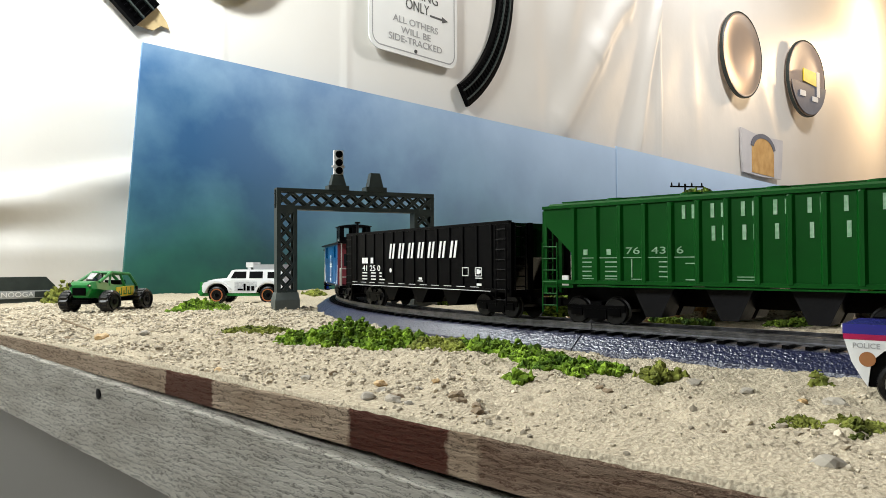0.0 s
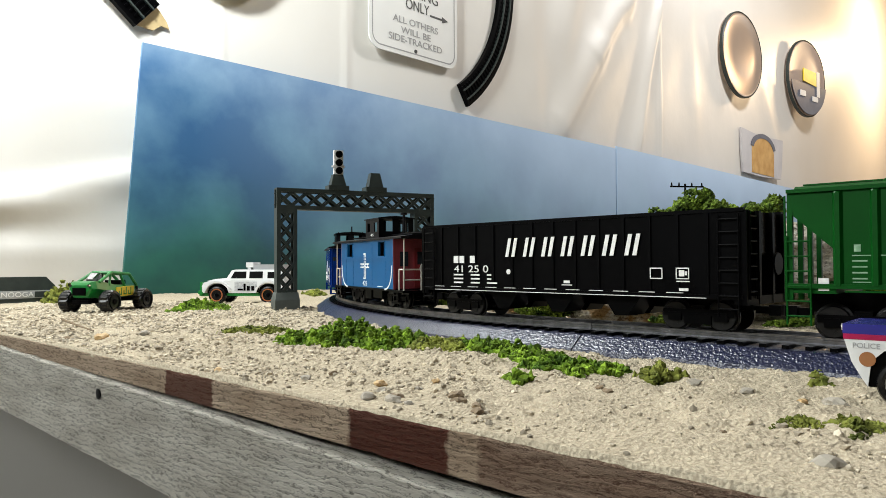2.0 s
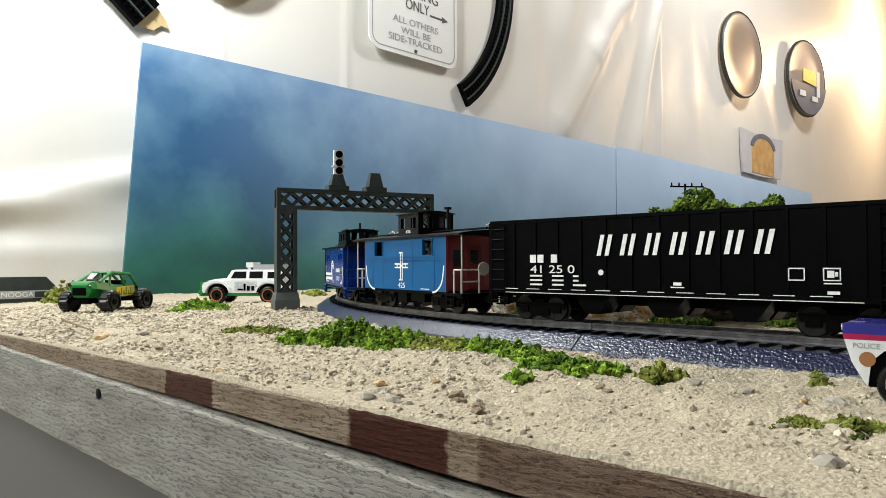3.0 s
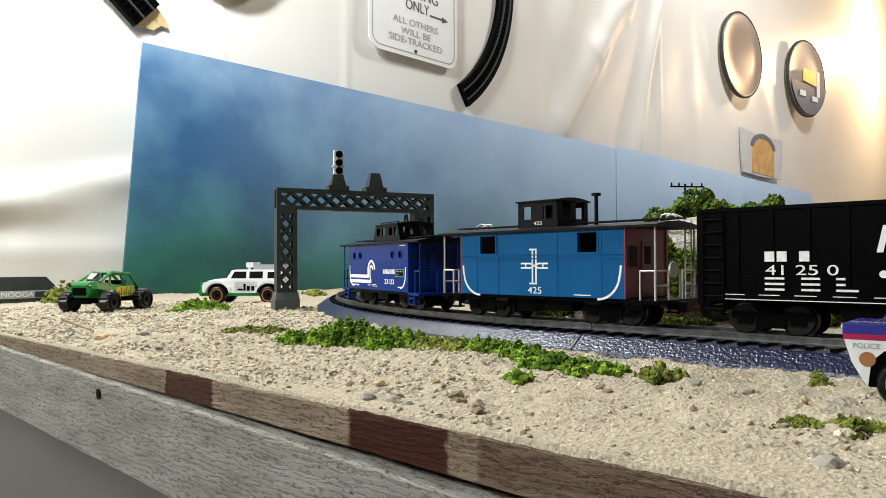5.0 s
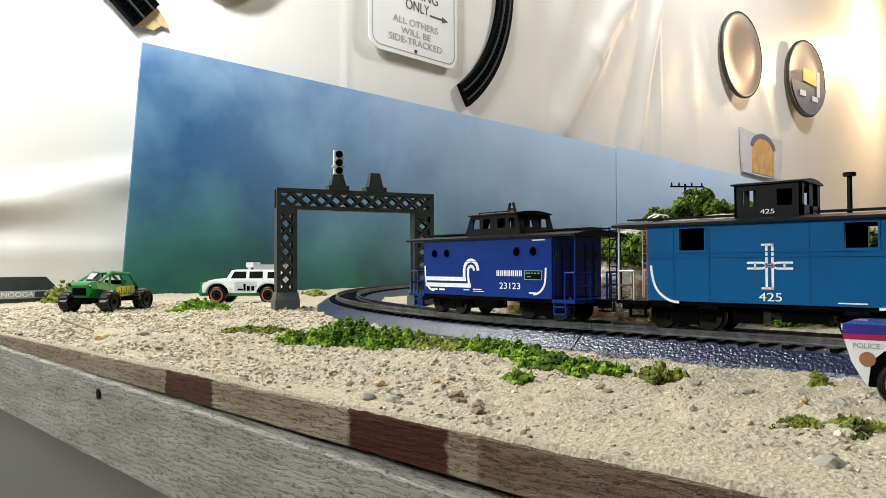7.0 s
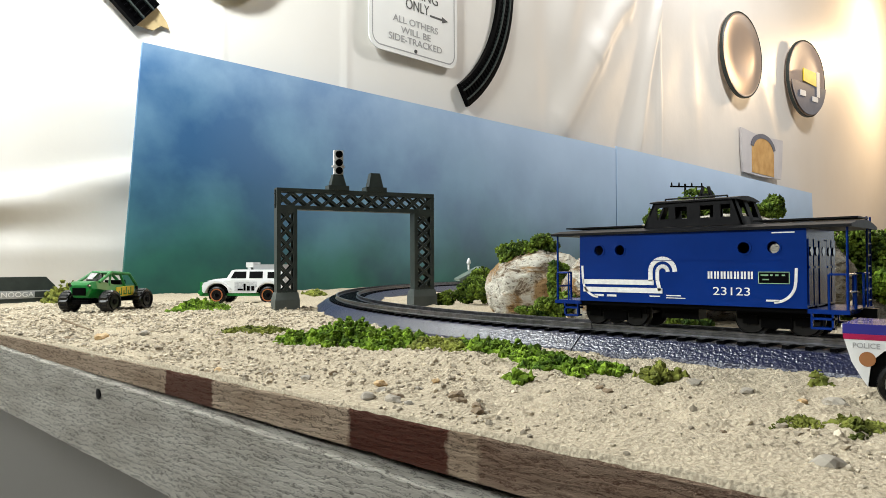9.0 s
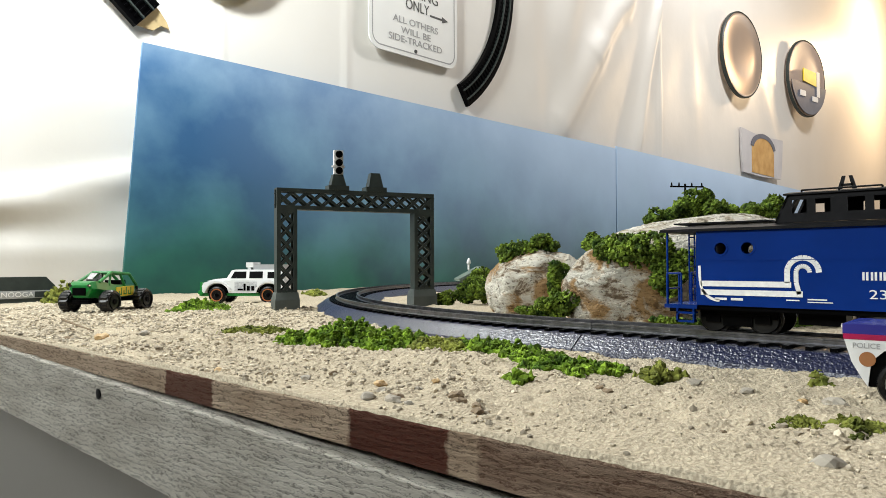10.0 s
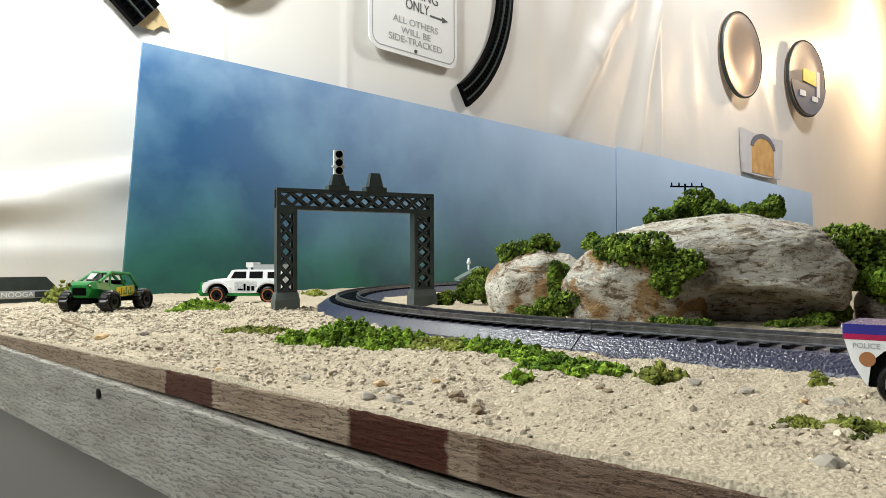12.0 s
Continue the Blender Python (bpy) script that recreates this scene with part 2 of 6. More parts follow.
def ground_height(x, y):
    h = 0.0022 * noise.noise(Vector((x * 14, y * 14, 3))) + 0.0016 * noise.noise(Vector((x * 45, y * 45, 7)))
    h += 0.0012 * noise.noise(Vector((x * 150, y * 150, 1)))
    coarse = min(1.0, max(0.22, (y - 0.07) / 0.16))
    h += 0.0021 * coarse * (0.45 - noise.voronoi(Vector((x * 290, y * 290, 5)))[0][0])
    h += 0.0011 * (0.45 - noise.voronoi(Vector((x * 640, y * 640, 9)))[0][0])
    return h * min(1.0, max(0.35, (x - EDGE) / 0.02))


def sand():
    xs, ys = [EDGE + 0.0001], []
    x = EDGE
    while x < 3.6:
        xs.append(x)
        x += 0.00085 if x < 0.24 else min(0.06, 0.0012 + (x - 0.24) * 0.04)
    y = -0.6
    while y < 0.80:
        ys.append(y)
        y += 0.0009 if 0.02 < y < 0.36 else (0.0018 if 0.36 <= y < 0.8 else 0.03)
    ys.append(0.80)
    vs = [(a, b, -0.006 if i == 0 else ground_height(a, b)) for i, a in enumerate(xs) for b in ys]
    n = len(ys)
    fs = [(i * n + j, (i + 1) * n + j, (i + 1) * n + j + 1, i * n + j + 1) for i in range(len(xs) - 1) for j in range(n - 1)]
    me = bpy.data.meshes.new("ground")
    me.from_pydata(vs, [], fs)
    me.materials.append(SAND)
    me.polygons.foreach_set("use_smooth", [True] * len(me.polygons))
    return tagged(new("ground", me), "pale cream sand spread over the layout table", "sand", kind="structure")


sand()


def plank(name, x0, x1, y0, y1, z_top, z_bot, material, label, seed):
    """A rough-sawn plank along y; z_top and z_bot hold the heights at both ends. Its outer face has raised grain, cracks and a worn upper edge."""
    ys = [y0, y0 / 2]
    y = -0.03
    while y < y1:
        ys.append(y)
        y += 0.0009 if y < 0.30 else 0.0018
    ys.append(y1)
    m = 52
    vs, fs = [], []
    for y in ys:
        u = (y - y0) / (y1 - y0)
        zt, zb = z_top[0] + (z_top[1] - z_top[0]) * u, z_bot[0] + (z_bot[1] - z_bot[0]) * u
        w = 0.0003 * noise.noise(Vector((y * 60, seed, 2))) + 0.0003 * noise.noise(Vector((y * 280, seed, 2)))
        chip = 0.0012 * max(0.0, noise.noise(Vector((y * 95, seed, 8))) - 0.35)
        vs += [(x1, y, zb), (x1, y, zt + w), (x0 + 0.0012, y, zt + w - chip)]
        for k in range(m + 1):
            z = zt + w - 0.0007 - chip + (zb - zt - w + 0.0007 + chip) * k / m
            warp = z + 0.0012 * noise.noise(Vector((y * 30, z * 120, seed)))
            grain = abs(noise.noise(Vector((y * 70, warp * 760, seed + 4))))
            crack = max(0.0, 0.10 - abs(noise.noise(Vector((y * 60, warp * 420, seed + 9))))) * 10 * max(0.0, noise.noise(Vector((y * 50, z * 150, seed + 5))) + 0.2)
            fine = noise.noise(Vector((y * 330, warp * 900, seed + 2)))
            vs.append((x0 + 0.0003 * (1 - min(1.0, grain * 3)) + 0.0008 * crack + 0.00016 * fine, y, z))
    n = m + 4
    for i in range(len(ys) - 1):
        for k in range(n):
            l = (k + 1) % n
            fs.append((i * n + k, i * n + l, (i + 1) * n + l, (i + 1) * n + k))
    fs += [tuple(range(n)), tuple(range((len(ys) - 1) * n, len(ys) * n))[::-1]]
    me = bpy.data.meshes.new(name)
    me.from_pydata(vs, [], fs)
    me.materials.append(material)
    return tagged(new(name, me), label, "board")


top_plank = plank("table_board", EDGE - 0.0006, EDGE + 0.004, -0.6, 0.80, (-0.0008, -0.0008), (-0.0184, -0.0030), WOOD_BROWN, "rough brown wooden edge board under the sand", 3)
frame_board = plank("frame_board", EDGE - 0.0028, 0.14, -0.6, 0.80, (-0.0292, 0.0024), (-0.0600, -0.0282), WOOD_WEATHERED, "weathered grey wooden frame board of the table", 21)

table = thing("layout_table", "plain wooden table top under the sand layout", "table")
part("table_top", boxes((0.142, 3.6, -0.6, 0.795, -0.030, -0.008)), WOOD_BROWN, table, "plywood top")
for x, y in ((1.40, -0.54), (1.40, 0.72), (3.50, -0.54), (3.50, 0.72)):
    part("table_leg", boxes((x - 0.04, x + 0.04, y - 0.04, y + 0.04, -0.80, -0.030)), WOOD_BROWN, table, "square wooden leg")

# ---- room shell: ceiling and west, south, east walls are unseen, added to limit bounce ----
solo("floor", boxes((-2.0, 6.0, -3.0, 1.2, -0.9, -0.8)), CONCRETE, "grey concrete room floor", "floor", kind="structure")
solo("ceiling", boxes((-2.0, 6.0, -3.0, 1.2, 1.9, 2.0)), DIM, "unseen dark brown ceiling added to close the room", "ceiling", kind="structure")
solo("wall_west", boxes((-2.1, -2.0, -3.0, 1.2, -0.8, 1.9)), DIM, "unseen dark brown wall added to close the room", "wall", kind="structure")
solo("wall_south", boxes((-2.0, 6.0, -3.1, -3.0, -0.8, 1.9)), DIM, "unseen dark brown wall added to close the room", "wall", kind="structure")
solo("wall_east", boxes((6.0, 6.1, -3.0, 1.2, -0.8, 1.9)), DIM, "unseen dark brown wall added to close the room", "wall", kind="structure")


def wall_y(x):
    return 0.810 - 0.02 * x


# folds of the sheeting: from (x, z) to (x, z), half width, height
FOLDS = ((1.5, 0.66, 1.36, 0.5, 0.0387, 0.0131), (1.36, 0.5, 1.2, 0.29, 0.0497, 0.0148), (1.66, 0.72, 1.53, 0.3, 0.0243, 0.0115), (1.58, 0.95, 1.5, 0.64, 0.0331, 0.0131),
         (1.36, 0.95, 1.22, 0.45, 0.0553, 0.0073), (1.65, 1.3, 1.65, 0.2, 0.011, 0.005), (1.92, 0.66, 2.03, 0.5, 0.039, 0.0043), (1.8, 1, 1.86, 0.4, 0.052, 0.0049), (2.36, 0.62, 2.5, 0.42, 0.052, 0.0043),
         (1.1, 0.8, 1.13, 0.25, 0.0663, 0.0069), (0.406, 1.2, 0.408, 0, 0.004, 0.003), (0.462, 1.2, 0.46, 0, 0.003, 0.002), (0.66, 1.2, 0.662, 0, 0.005, 0.003),
         (-0.4, 0.1, 0.22, 0.098, 0.024, 0.0092), (0.2, 0.098, 0.38, 0.145, 0.022, 0.0076), (-0.3, 0.045, 0.3, 0.05, 0.02, 0.0059), (0.05, 0.16, 0.2, 0.1, 0.02, 0.0042))


def fold_height(x, z):
    h = 0.0
    for xa, za, xb, zb, width, high in FOLDS:
        dx, dz = xb - xa, zb - za
        ll = dx * dx + dz * dz
        u = ((x - xa) * dx + (z - za) * dz) / ll
        if -0.2 < u < 1.2:
            d = ((x - xa) * dz - (z - za) * dx) / math.sqrt(ll) / width
            if abs(d) < 3:
                fade = min(1.0, max(0.0, (u + 0.2) / 0.3)) * min(1.0, max(0.0, (1.2 - u) / 0.3))
                h += high * fade * math.exp(-d * d if d > 0 else -d * d * 3)
    return h


def sheet_wall():
    xs, x = [], -2.0
    while x < 6.0:
        xs.append(x)
        x += 0.006 if 0.1 < x < 2.6 else 0.03
    xs.append(6.0)
    zs, z = [], -0.8
    while z < 1.9:
        zs.append(z)
        z += 0.008 if 0.0 < z < 1.0 else 0.06
    zs.append(1.9)
    vs = []
    for x in xs:
        for z in zs:
            w = 0.006 * abs(noise.noise(Vector((x * 2.2 + z * 0.8, z * 0.9, 4))))
            near = max(0.0, 1 - abs(x - 1.45) / 0.55)
            w += near * 0.009 * noise.noise(Vector((x * 9 - z * 5.0, z * 3.5, 9)))
            vs.append((x, wall_y(x) + w - fold_height(x, z), z))
    n = len(zs)
    fs = [(i * n + j, i * n + j + 1, (i + 1) * n + j + 1, (i + 1) * n + j) for i in range(len(xs) - 1) for j in range(n - 1)]
    me = bpy.data.meshes.new("wall_north")
    me.from_pydata(vs, [], fs)
    me.materials.append(SHEET)
    me.polygons.foreach_set("use_smooth", [True] * len(me.polygons))
    ob = new("wall_north", me)
    so = ob.modifiers.new("thickness", "SOLIDIFY")
    so.thickness, so.offset = 0.004, 1
    return tagged(ob, "wrinkled white plastic sheeting hung over the wall", "wall", kind="structure")


sheet_wall()


def backdrop_mat():
    m = bpy.data.materials.new("painted_sky")
    m.use_nodes = True
    nt = m.node_tree
    b = nt.nodes["Principled BSDF"]
    b.inputs["Roughness"].default_value = 0.55
    tc = nt.nodes.new("ShaderNodeTexCoord")
    sep = nt.nodes.new("ShaderNodeSeparateXYZ")
    nt.links.new(tc.outputs["Object"], sep.inputs[0])
    n = nt.nodes.new("ShaderNodeTexNoise")
    n.inputs["Scale"].default_value, n.inputs["Detail"].default_value = 7, 5
    nt.links.new(tc.outputs["Object"], n.inputs["Vector"])
    add = nt.nodes.new("ShaderNodeMath")
    add.operation = "MULTIPLY_ADD"
    nt.links.new(n.outputs["Fac"], add.inputs[0])
    add.inputs[1].default_value = 0.09
    nt.links.new(sep.outputs["Z"], add.inputs[2])
    ramp = nt.nodes.new("ShaderNodeValToRGB")
    mr = nt.nodes.new("ShaderNodeMapRange")
    mr.inputs[1].default_value, mr.inputs[2].default_value = 0.030, 0.325
    nt.links.new(add.outputs[0], mr.inputs[0])
    nt.links.new(mr.outputs[0], ramp.inputs[0])
    cr = ramp.color_ramp
    cr.elements[0].position, cr.elements[0].color = 0.0, (0.004, 0.075, 0.045, 1)
    cr.elements[1].position, cr.elements[1].color = 1.0, (0.14, 0.25, 0.40, 1)
    for p, c in ((0.2, (0.01, 0.085, 0.075, 1)), (0.34, (0.025, 0.110, 0.15, 1)), (0.55, (0.045, 0.135, 0.24, 1)), (0.8, (0.065, 0.160, 0.29, 1))):
        e = cr.elements.new(p)
        e.color = c
    # mottled dabs of pale cloud and deeper blue
    dab = nt.nodes.new("ShaderNodeTexNoise")
    dab.inputs["Scale"].default_value, dab.inputs["Detail"].default_value, dab.inputs["Roughness"].default_value = 9, 7, 0.55
    nt.links.new(tc.outputs["Object"], dab.inputs["Vector"])
    tone = nt.nodes.new("ShaderNodeValToRGB")
    tone.color_ramp.elements[0].position, tone.color_ramp.elements[0].color = 0.36, (0.40, 0.66, 0.88, 1)
    tone.color_ramp.elements[1].position, tone.color_ramp.elements[1].color = 0.66, (1.9, 1.6, 1.4, 1)
    nt.links.new(dab.outputs["Fac"], tone.inputs[0])
    mottle = nt.nodes.new("ShaderNodeMix")
    mottle.data_type, mottle.blend_type = "RGBA", "MULTIPLY"
    mottle.inputs[0].default_value = 1.0
    nt.links.new(ramp.outputs[0], mottle.inputs[6])
    nt.links.new(tone.outputs[0], mottle.inputs[7])
    # pale cloud over the far stretch
    mx = nt.nodes.new("ShaderNodeMix")
    mx.data_type = "RGBA"
    fx = nt.nodes.new("ShaderNodeMapRange")
    fx.inputs[1].default_value, fx.inputs[2].default_value = 0.40, 1.15
    nt.links.new(sep.outputs["X"], fx.inputs[0])
    mul = nt.nodes.new("ShaderNodeMath")
    mul.operation = "MULTIPLY"
    nt.links.new(fx.outputs[0], mul.inputs[0])
    nt.links.new(mr.outputs[0], mul.inputs[1])
    nt.links.new(mul.outputs[0], mx.inputs[0])
    nt.links.new(mottle.outputs[2], mx.inputs[6])
    mx.inputs[7].default_value = (0.48, 0.66, 0.93, 1)
    nt.links.new(mx.outputs[2], b.inputs["Base Color"])
    return m


SKY = backdrop_mat()


def back_y(x):
    return 0.7614 - 0.020 * (x - 0.32)


def backdrop(x0, x0_top, x1, x1_top, top, label):
    bm = bmesh.new()
    pts = ((x0, -0.004), (x1, -0.004), (x1_top, top[1]), (x0_top, top[0]))
    lo = [bm.verts.new((x, back_y(x), z)) for x, z in pts]
    hi = [bm.verts.new((x, back_y(x) + 0.003, z)) for x, z in pts]
    bm.faces.new(lo)
    bm.faces.new(hi[::-1])
    for i in range(4):
        j = (i + 1) % 4
        bm.faces.new((lo[i], lo[j], hi[j], hi[i]))
    return solo("backdrop_panel", bm, SKY, label, "backdrop", group="painted backdrop panels")


backdrop(0.319, 0.341, 1.355, 1.357, (0.279, 0.279), "hand-painted backdrop panel of dark green land under blue sky")
backdrop(1.359, 1.361, 2.74, 2.72, (0.284, 0.276), "pale blue hand-painted sky backdrop panel")
part("knot", lathe(bmesh.new(), [(0.0002, 0.1100), (0.0016, 0.1086), (0.0021, 0.1079), (0.0010, 0.1077)], 14, "x", (0, 0.278, -0.0150)), BLACK, frame_board, "dark knot hole")


# ---- track: moulded grey roadbed sections with black ties and nickel rails ----
def beside(s, d, z):
    x, y, h = line(s)
    return (x - math.sin(h) * d, y + math.cos(h) * d, z)


def swept(bm, s0, s1, profile, step=0.006, closed=True):
    n = max(1, round((s1 - s0) / step))
    rows = [[bm.verts.new(beside(s0 + (s1 - s0) * i / n, d, z)) for d, z in profile] for i in range(n + 1)]
    k = len(profile)
    for a, b in zip(rows, rows[1:]):
        for i in range(k if closed else k - 1):
            j = (i + 1) % k
            bm.faces.new((a[i], a[j], b[j], b[i]))
    bm.faces.new(rows[0])
    bm.faces.new(rows[-1][::-1])
    return bm


TIE_MESH = finish("tie", boxes((-0.0011, 0.0011, -0.0140, 0.0140, -0.0012, 0.0)), BLACK)
BED_PROFILE = ((-0.0250, -0.004), (-0.0238, 0.0006), (-0.0175, 0.0050), (-0.0165, 0.0056), (0.0165, 0.0056), (0.0175, 0.0050), (0.0238, 0.0006), (0.0250, -0.004))


def track_section(s0, s1, label):
    sec = thing("track_section", label, "model track", group="track sections")
    part("roadbed", swept(bmesh.new(), s0 + 0.0003, s1 - 0.0003, BED_PROFILE), BED, sec, "glossy grey pebbled plastic roadbed")
    for d in (-0.00825, 0.00825):
        prof = ((d - 0.0011, 0.0068), (d - 0.0011, 0.0072), (d - 0.0003, 0.0075), (d - 0.0003, 0.0086), (d - 0.0006, 0.0088), (d - 0.0006, 0.0095),
                (d + 0.0006, 0.0095), (d + 0.0006, 0.0088), (d + 0.0003, 0.0086), (d + 0.0003, 0.0075), (d + 0.0011, 0.0072), (d + 0.0011, 0.0068))
        part("rail", swept(bmesh.new(), s0 + 0.0002, s1 - 0.0002, prof, 0.008), STEEL, sec, "dark nickel rail")
    n = round((s1 - s0) / 0.0072)
    for i in range(n):
        s = s0 + (s1 - s0) * (i + 0.5) / n
        x, y, h = line(s)
        tie = new("tie", TIE_MESH)
        tie.parent = sec
        tie.matrix_basis = Matrix.Translation((x, y, 0.0068)) @ Matrix.Rotation(h, 4, "Z")
    return sec


for i in range(5):
    track_section(0.0214 - 0.2393 * (i + 1), 0.0214 - 0.2393 * i, "curved grey roadbed track section in a loop on the sand")
track_section(0.0214, 0.2500, "straight grey roadbed track section on the sand")
track_section(0.2500, 0.4786, "straight grey roadbed track section on the sand")
track_section(0.4786, 0.7070, "straight grey roadbed track section on the sand")


# ---- train ----
K = 0.001
TRAIN, WHEELS, BOGIES = [], [], []
WHITE_INK = mat("white_lettering", (0.85, 0.85, 0.83), 0.6, colour2=(0.7, 0.7, 0.7), scale=600)
GREY_INK = mat("faded_pale_lettering", (0.30, 0.46, 0.32), 0.6, colour2=(0.16, 0.34, 0.18), scale=500)
ROOF_BLACK = mat("roof_black", (0.004, 0.004, 0.0055), 0.45, colour2=(0.0025, 0.0025, 0.0035), scale=90, bump=0.0002, spec=0.15)
SILVER = mat("pale_metal", (0.6, 0.58, 0.54), 0.4, metal=0.3, colour2=(0.5, 0.47, 0.42), scale=200)
WHEEL_STEEL = mat("wheel_steel", (0.012, 0.011, 0.011), 0.4, metal=0.5, colour2=(0.006, 0.006, 0.006), scale=200)
INSIDE = mat("dark_interior", (0.01, 0.01, 0.012), 0.9)
PINKISH = mat("faded_red_end", (0.27, 0.045, 0.06), 0.45, colour2=(0.2, 0.03, 0.04), scale=90)
GLASS = bpy.data.materials.new("window_glass")
GLASS.use_nodes = True
GLASS.node_tree.nodes["Principled BSDF"].inputs["Base Color"].default_value = (0.02, 0.025, 0.03, 1)
GLASS.node_tree.nodes["Principled BSDF"].inputs["Roughness"].default_value = 0.08


def mb(*rows):
    """Boxes given in millimetres."""
    return boxes(*[tuple(v * K for v in r) for r in rows])


def writing(body, size, width=None, depth=0.0001):
    cu = bpy.data.curves.new("writing", "FONT")
    cu.body, cu.size, cu.extrude, cu.align_x, cu.align_y = body, size, depth, "CENTER", "CENTER"
    ob = bpy.data.objects.new("writing", cu)
    scene.collection.objects.link(ob)
    me = bpy.data.meshes.new_from_object(ob.evaluated_get(bpy.context.evaluated_depsgraph_get()))
    bpy.data.objects.remove(ob)
    bpy.data.curves.remove(cu)
    bm = bmesh.new()
    bm.from_mesh(me)
    bpy.data.meshes.remove(me)
    if width:
        xs = [v.co.x for v in bm.verts]
        f = width / (max(xs) - min(xs))
        for v in bm.verts:
            v.co.x *= f
    return bm


def side_text(body, a, h, size, width, y, material, parent):
    """Writing on the side of a car that faces its right hand."""
    bm = writing(body, size * K, width * K)
    return part("lettering", bm, material, parent, m=pose(a * K, y * K, h * K, 90))


def slant_blocks(bm, a0, a1, n, z0, z1, y, slant, wide=0.5, stroke=1.2):
    """A row of n pairs of plain bars."""
    pitch = (a1 - a0) / n
    w = pitch * wide
    for i in range(n):
        a = a0 + pitch * i + pitch * (1 - wide) / 2

        def p(u, v):
            return (a + u + slant * v) * K, (z0 + v) * K
        h = z1 - z0
        for u in (0, w - stroke):
            prism(bm, [p(u, 0), p(u + stroke, 0), p(u + stroke, h), p(u, h)], (y - 0.12) * K, (y + 0.1) * K, "y")
    return bm


def bars(rows, y):
    """Plain bars on the side: a0, a1, z0, z1 in millimetres."""
    return mb(*[(a0, a1, y - 0.12, y + 0.1, z0, z1) for a0, a1, z0, z1 in rows])


def marks(name, rows, y, material, car):
    """Each plain bar of a printed group as a part of its own."""
    for row in rows:
        part(name, bars([row], y), material, car)


def bogie(car, a):
    t = part("truck", mb((-13, 13, -9.6, -8.4, 5.0, 7.6), (-13, 13, 8.4, 9.6, 5.0, 7.6), (-5, 5, -9.8, -8.2, 2.2, 6), (-5, 5, 8.2, 9.8, 2.2, 6),
                         (-2.5, 2.5, -9, 9, 6.2, 9.0), (-11, -6, -10, -8.6, 3.4, 6.4), (6, 11, -10, -8.6, 3.4, 6.4), (-11, -6, 8.6, 10, 3.4, 6.4), (6, 11, 8.6, 10, 3.4, 6.4)),
             BLACK, car, "black sprung truck frame", bevel=0.0004, m=pose(a * K, 0, 0))
    BOGIES.append((t, a * K, car))
    for d in (-8.5, 8.5):
        bm = bmesh.new()
        for side in (-1, 1):
            prof = [(1.0, 9.0 * side), (4.9, 9.0 * side), (5.2, 8.6 * side), (5.2, 7.4 * side), (6.0, 7.2 * side), (6.0, 6.6 * side), (1.0, 6.6 * side)]
            lathe(bm, [(r * K, h * K) for r, h in prof], 20, "y")
        rod(bm, (0, -8 * K, 0), (0, 8 * K, 0), 0.9 * K)
        for i in range(3):
            c, s = math.cos(i * 2.094), math.sin(i * 2.094)
            box(bm, (c * 2.8 - 0.5) * K, (c * 2.8 + 0.5) * K, -9.2 * K, 9.2 * K, (s * 2.8 - 0.5) * K, (s * 2.8 + 0.5) * K)
        w = part("wheelset", bm, WHEEL_STEEL, t, "dark steel wheels on one axle", m=pose(d * K, 0, 5.2 * K))
        WHEELS.append((w, d * K))


def coupler(car, a, way):
    bm = mb((min(a, a + 6 * way), max(a, a + 6 * way), -1.2, 1.2, 6.5, 9))
    box(bm, min(a + 5 * way, a + 9 * way) * K, max(a + 5 * way, a + 9 * way) * K, -2.4 * K, 1.6 * K, 6.0 * K, 9.6 * K)
    part("coupler", bm, BLACK, car, "black knuckle coupler", bevel=0.0004)


def ladder(car, a0, a1, z0, z1, y, n, material, label=""):
    bm = bmesh.new()
    for a in (a0, a1):
        rod(bm, (a * K, y * K, z0 * K), (a * K, y * K, z1 * K), 0.32 * K, 6)
    for i in range(n):
        z = z0 + (z1 - z0) * (i + 0.6) / n
        rod(bm, (a0 * K, y * K, z * K), (a1 * K, y * K, z * K), 0.3 * K, 6)
    return part("ladder", bm, material, car, label)


def end_ladder(car, a, y0, y1, z0, z1, n, material, label=""):
    bm = bmesh.new()
    for y in (y0, y1):
        rod(bm, (a * K, y * K, z0 * K), (a * K, y * K, z1 * K), 0.32 * K, 6)
    for i in range(n):
        z = z0 + (z1 - z0) * (i + 0.6) / n
        rod(bm, (a * K, y0 * K, z * K), (a * K, y1 * K, z * K), 0.3 * K, 6)
    return part("ladder", bm, material, car, label)


def chutes(car, spots, top, material):
    for a in spots:
        bm = bmesh.new()
        for d in (-1, 1):
            prism(bm, [((a - 9) * K, top * K), ((a + 9) * K, top * K), ((a + 3) * K, 4.2 * K), ((a - 3) * K, 4.2 * K)],
                  (d * 8 - 6) * K, (d * 8 + 6) * K, "y")
        part("chute", bm, material, car, "tapered discharge chute")


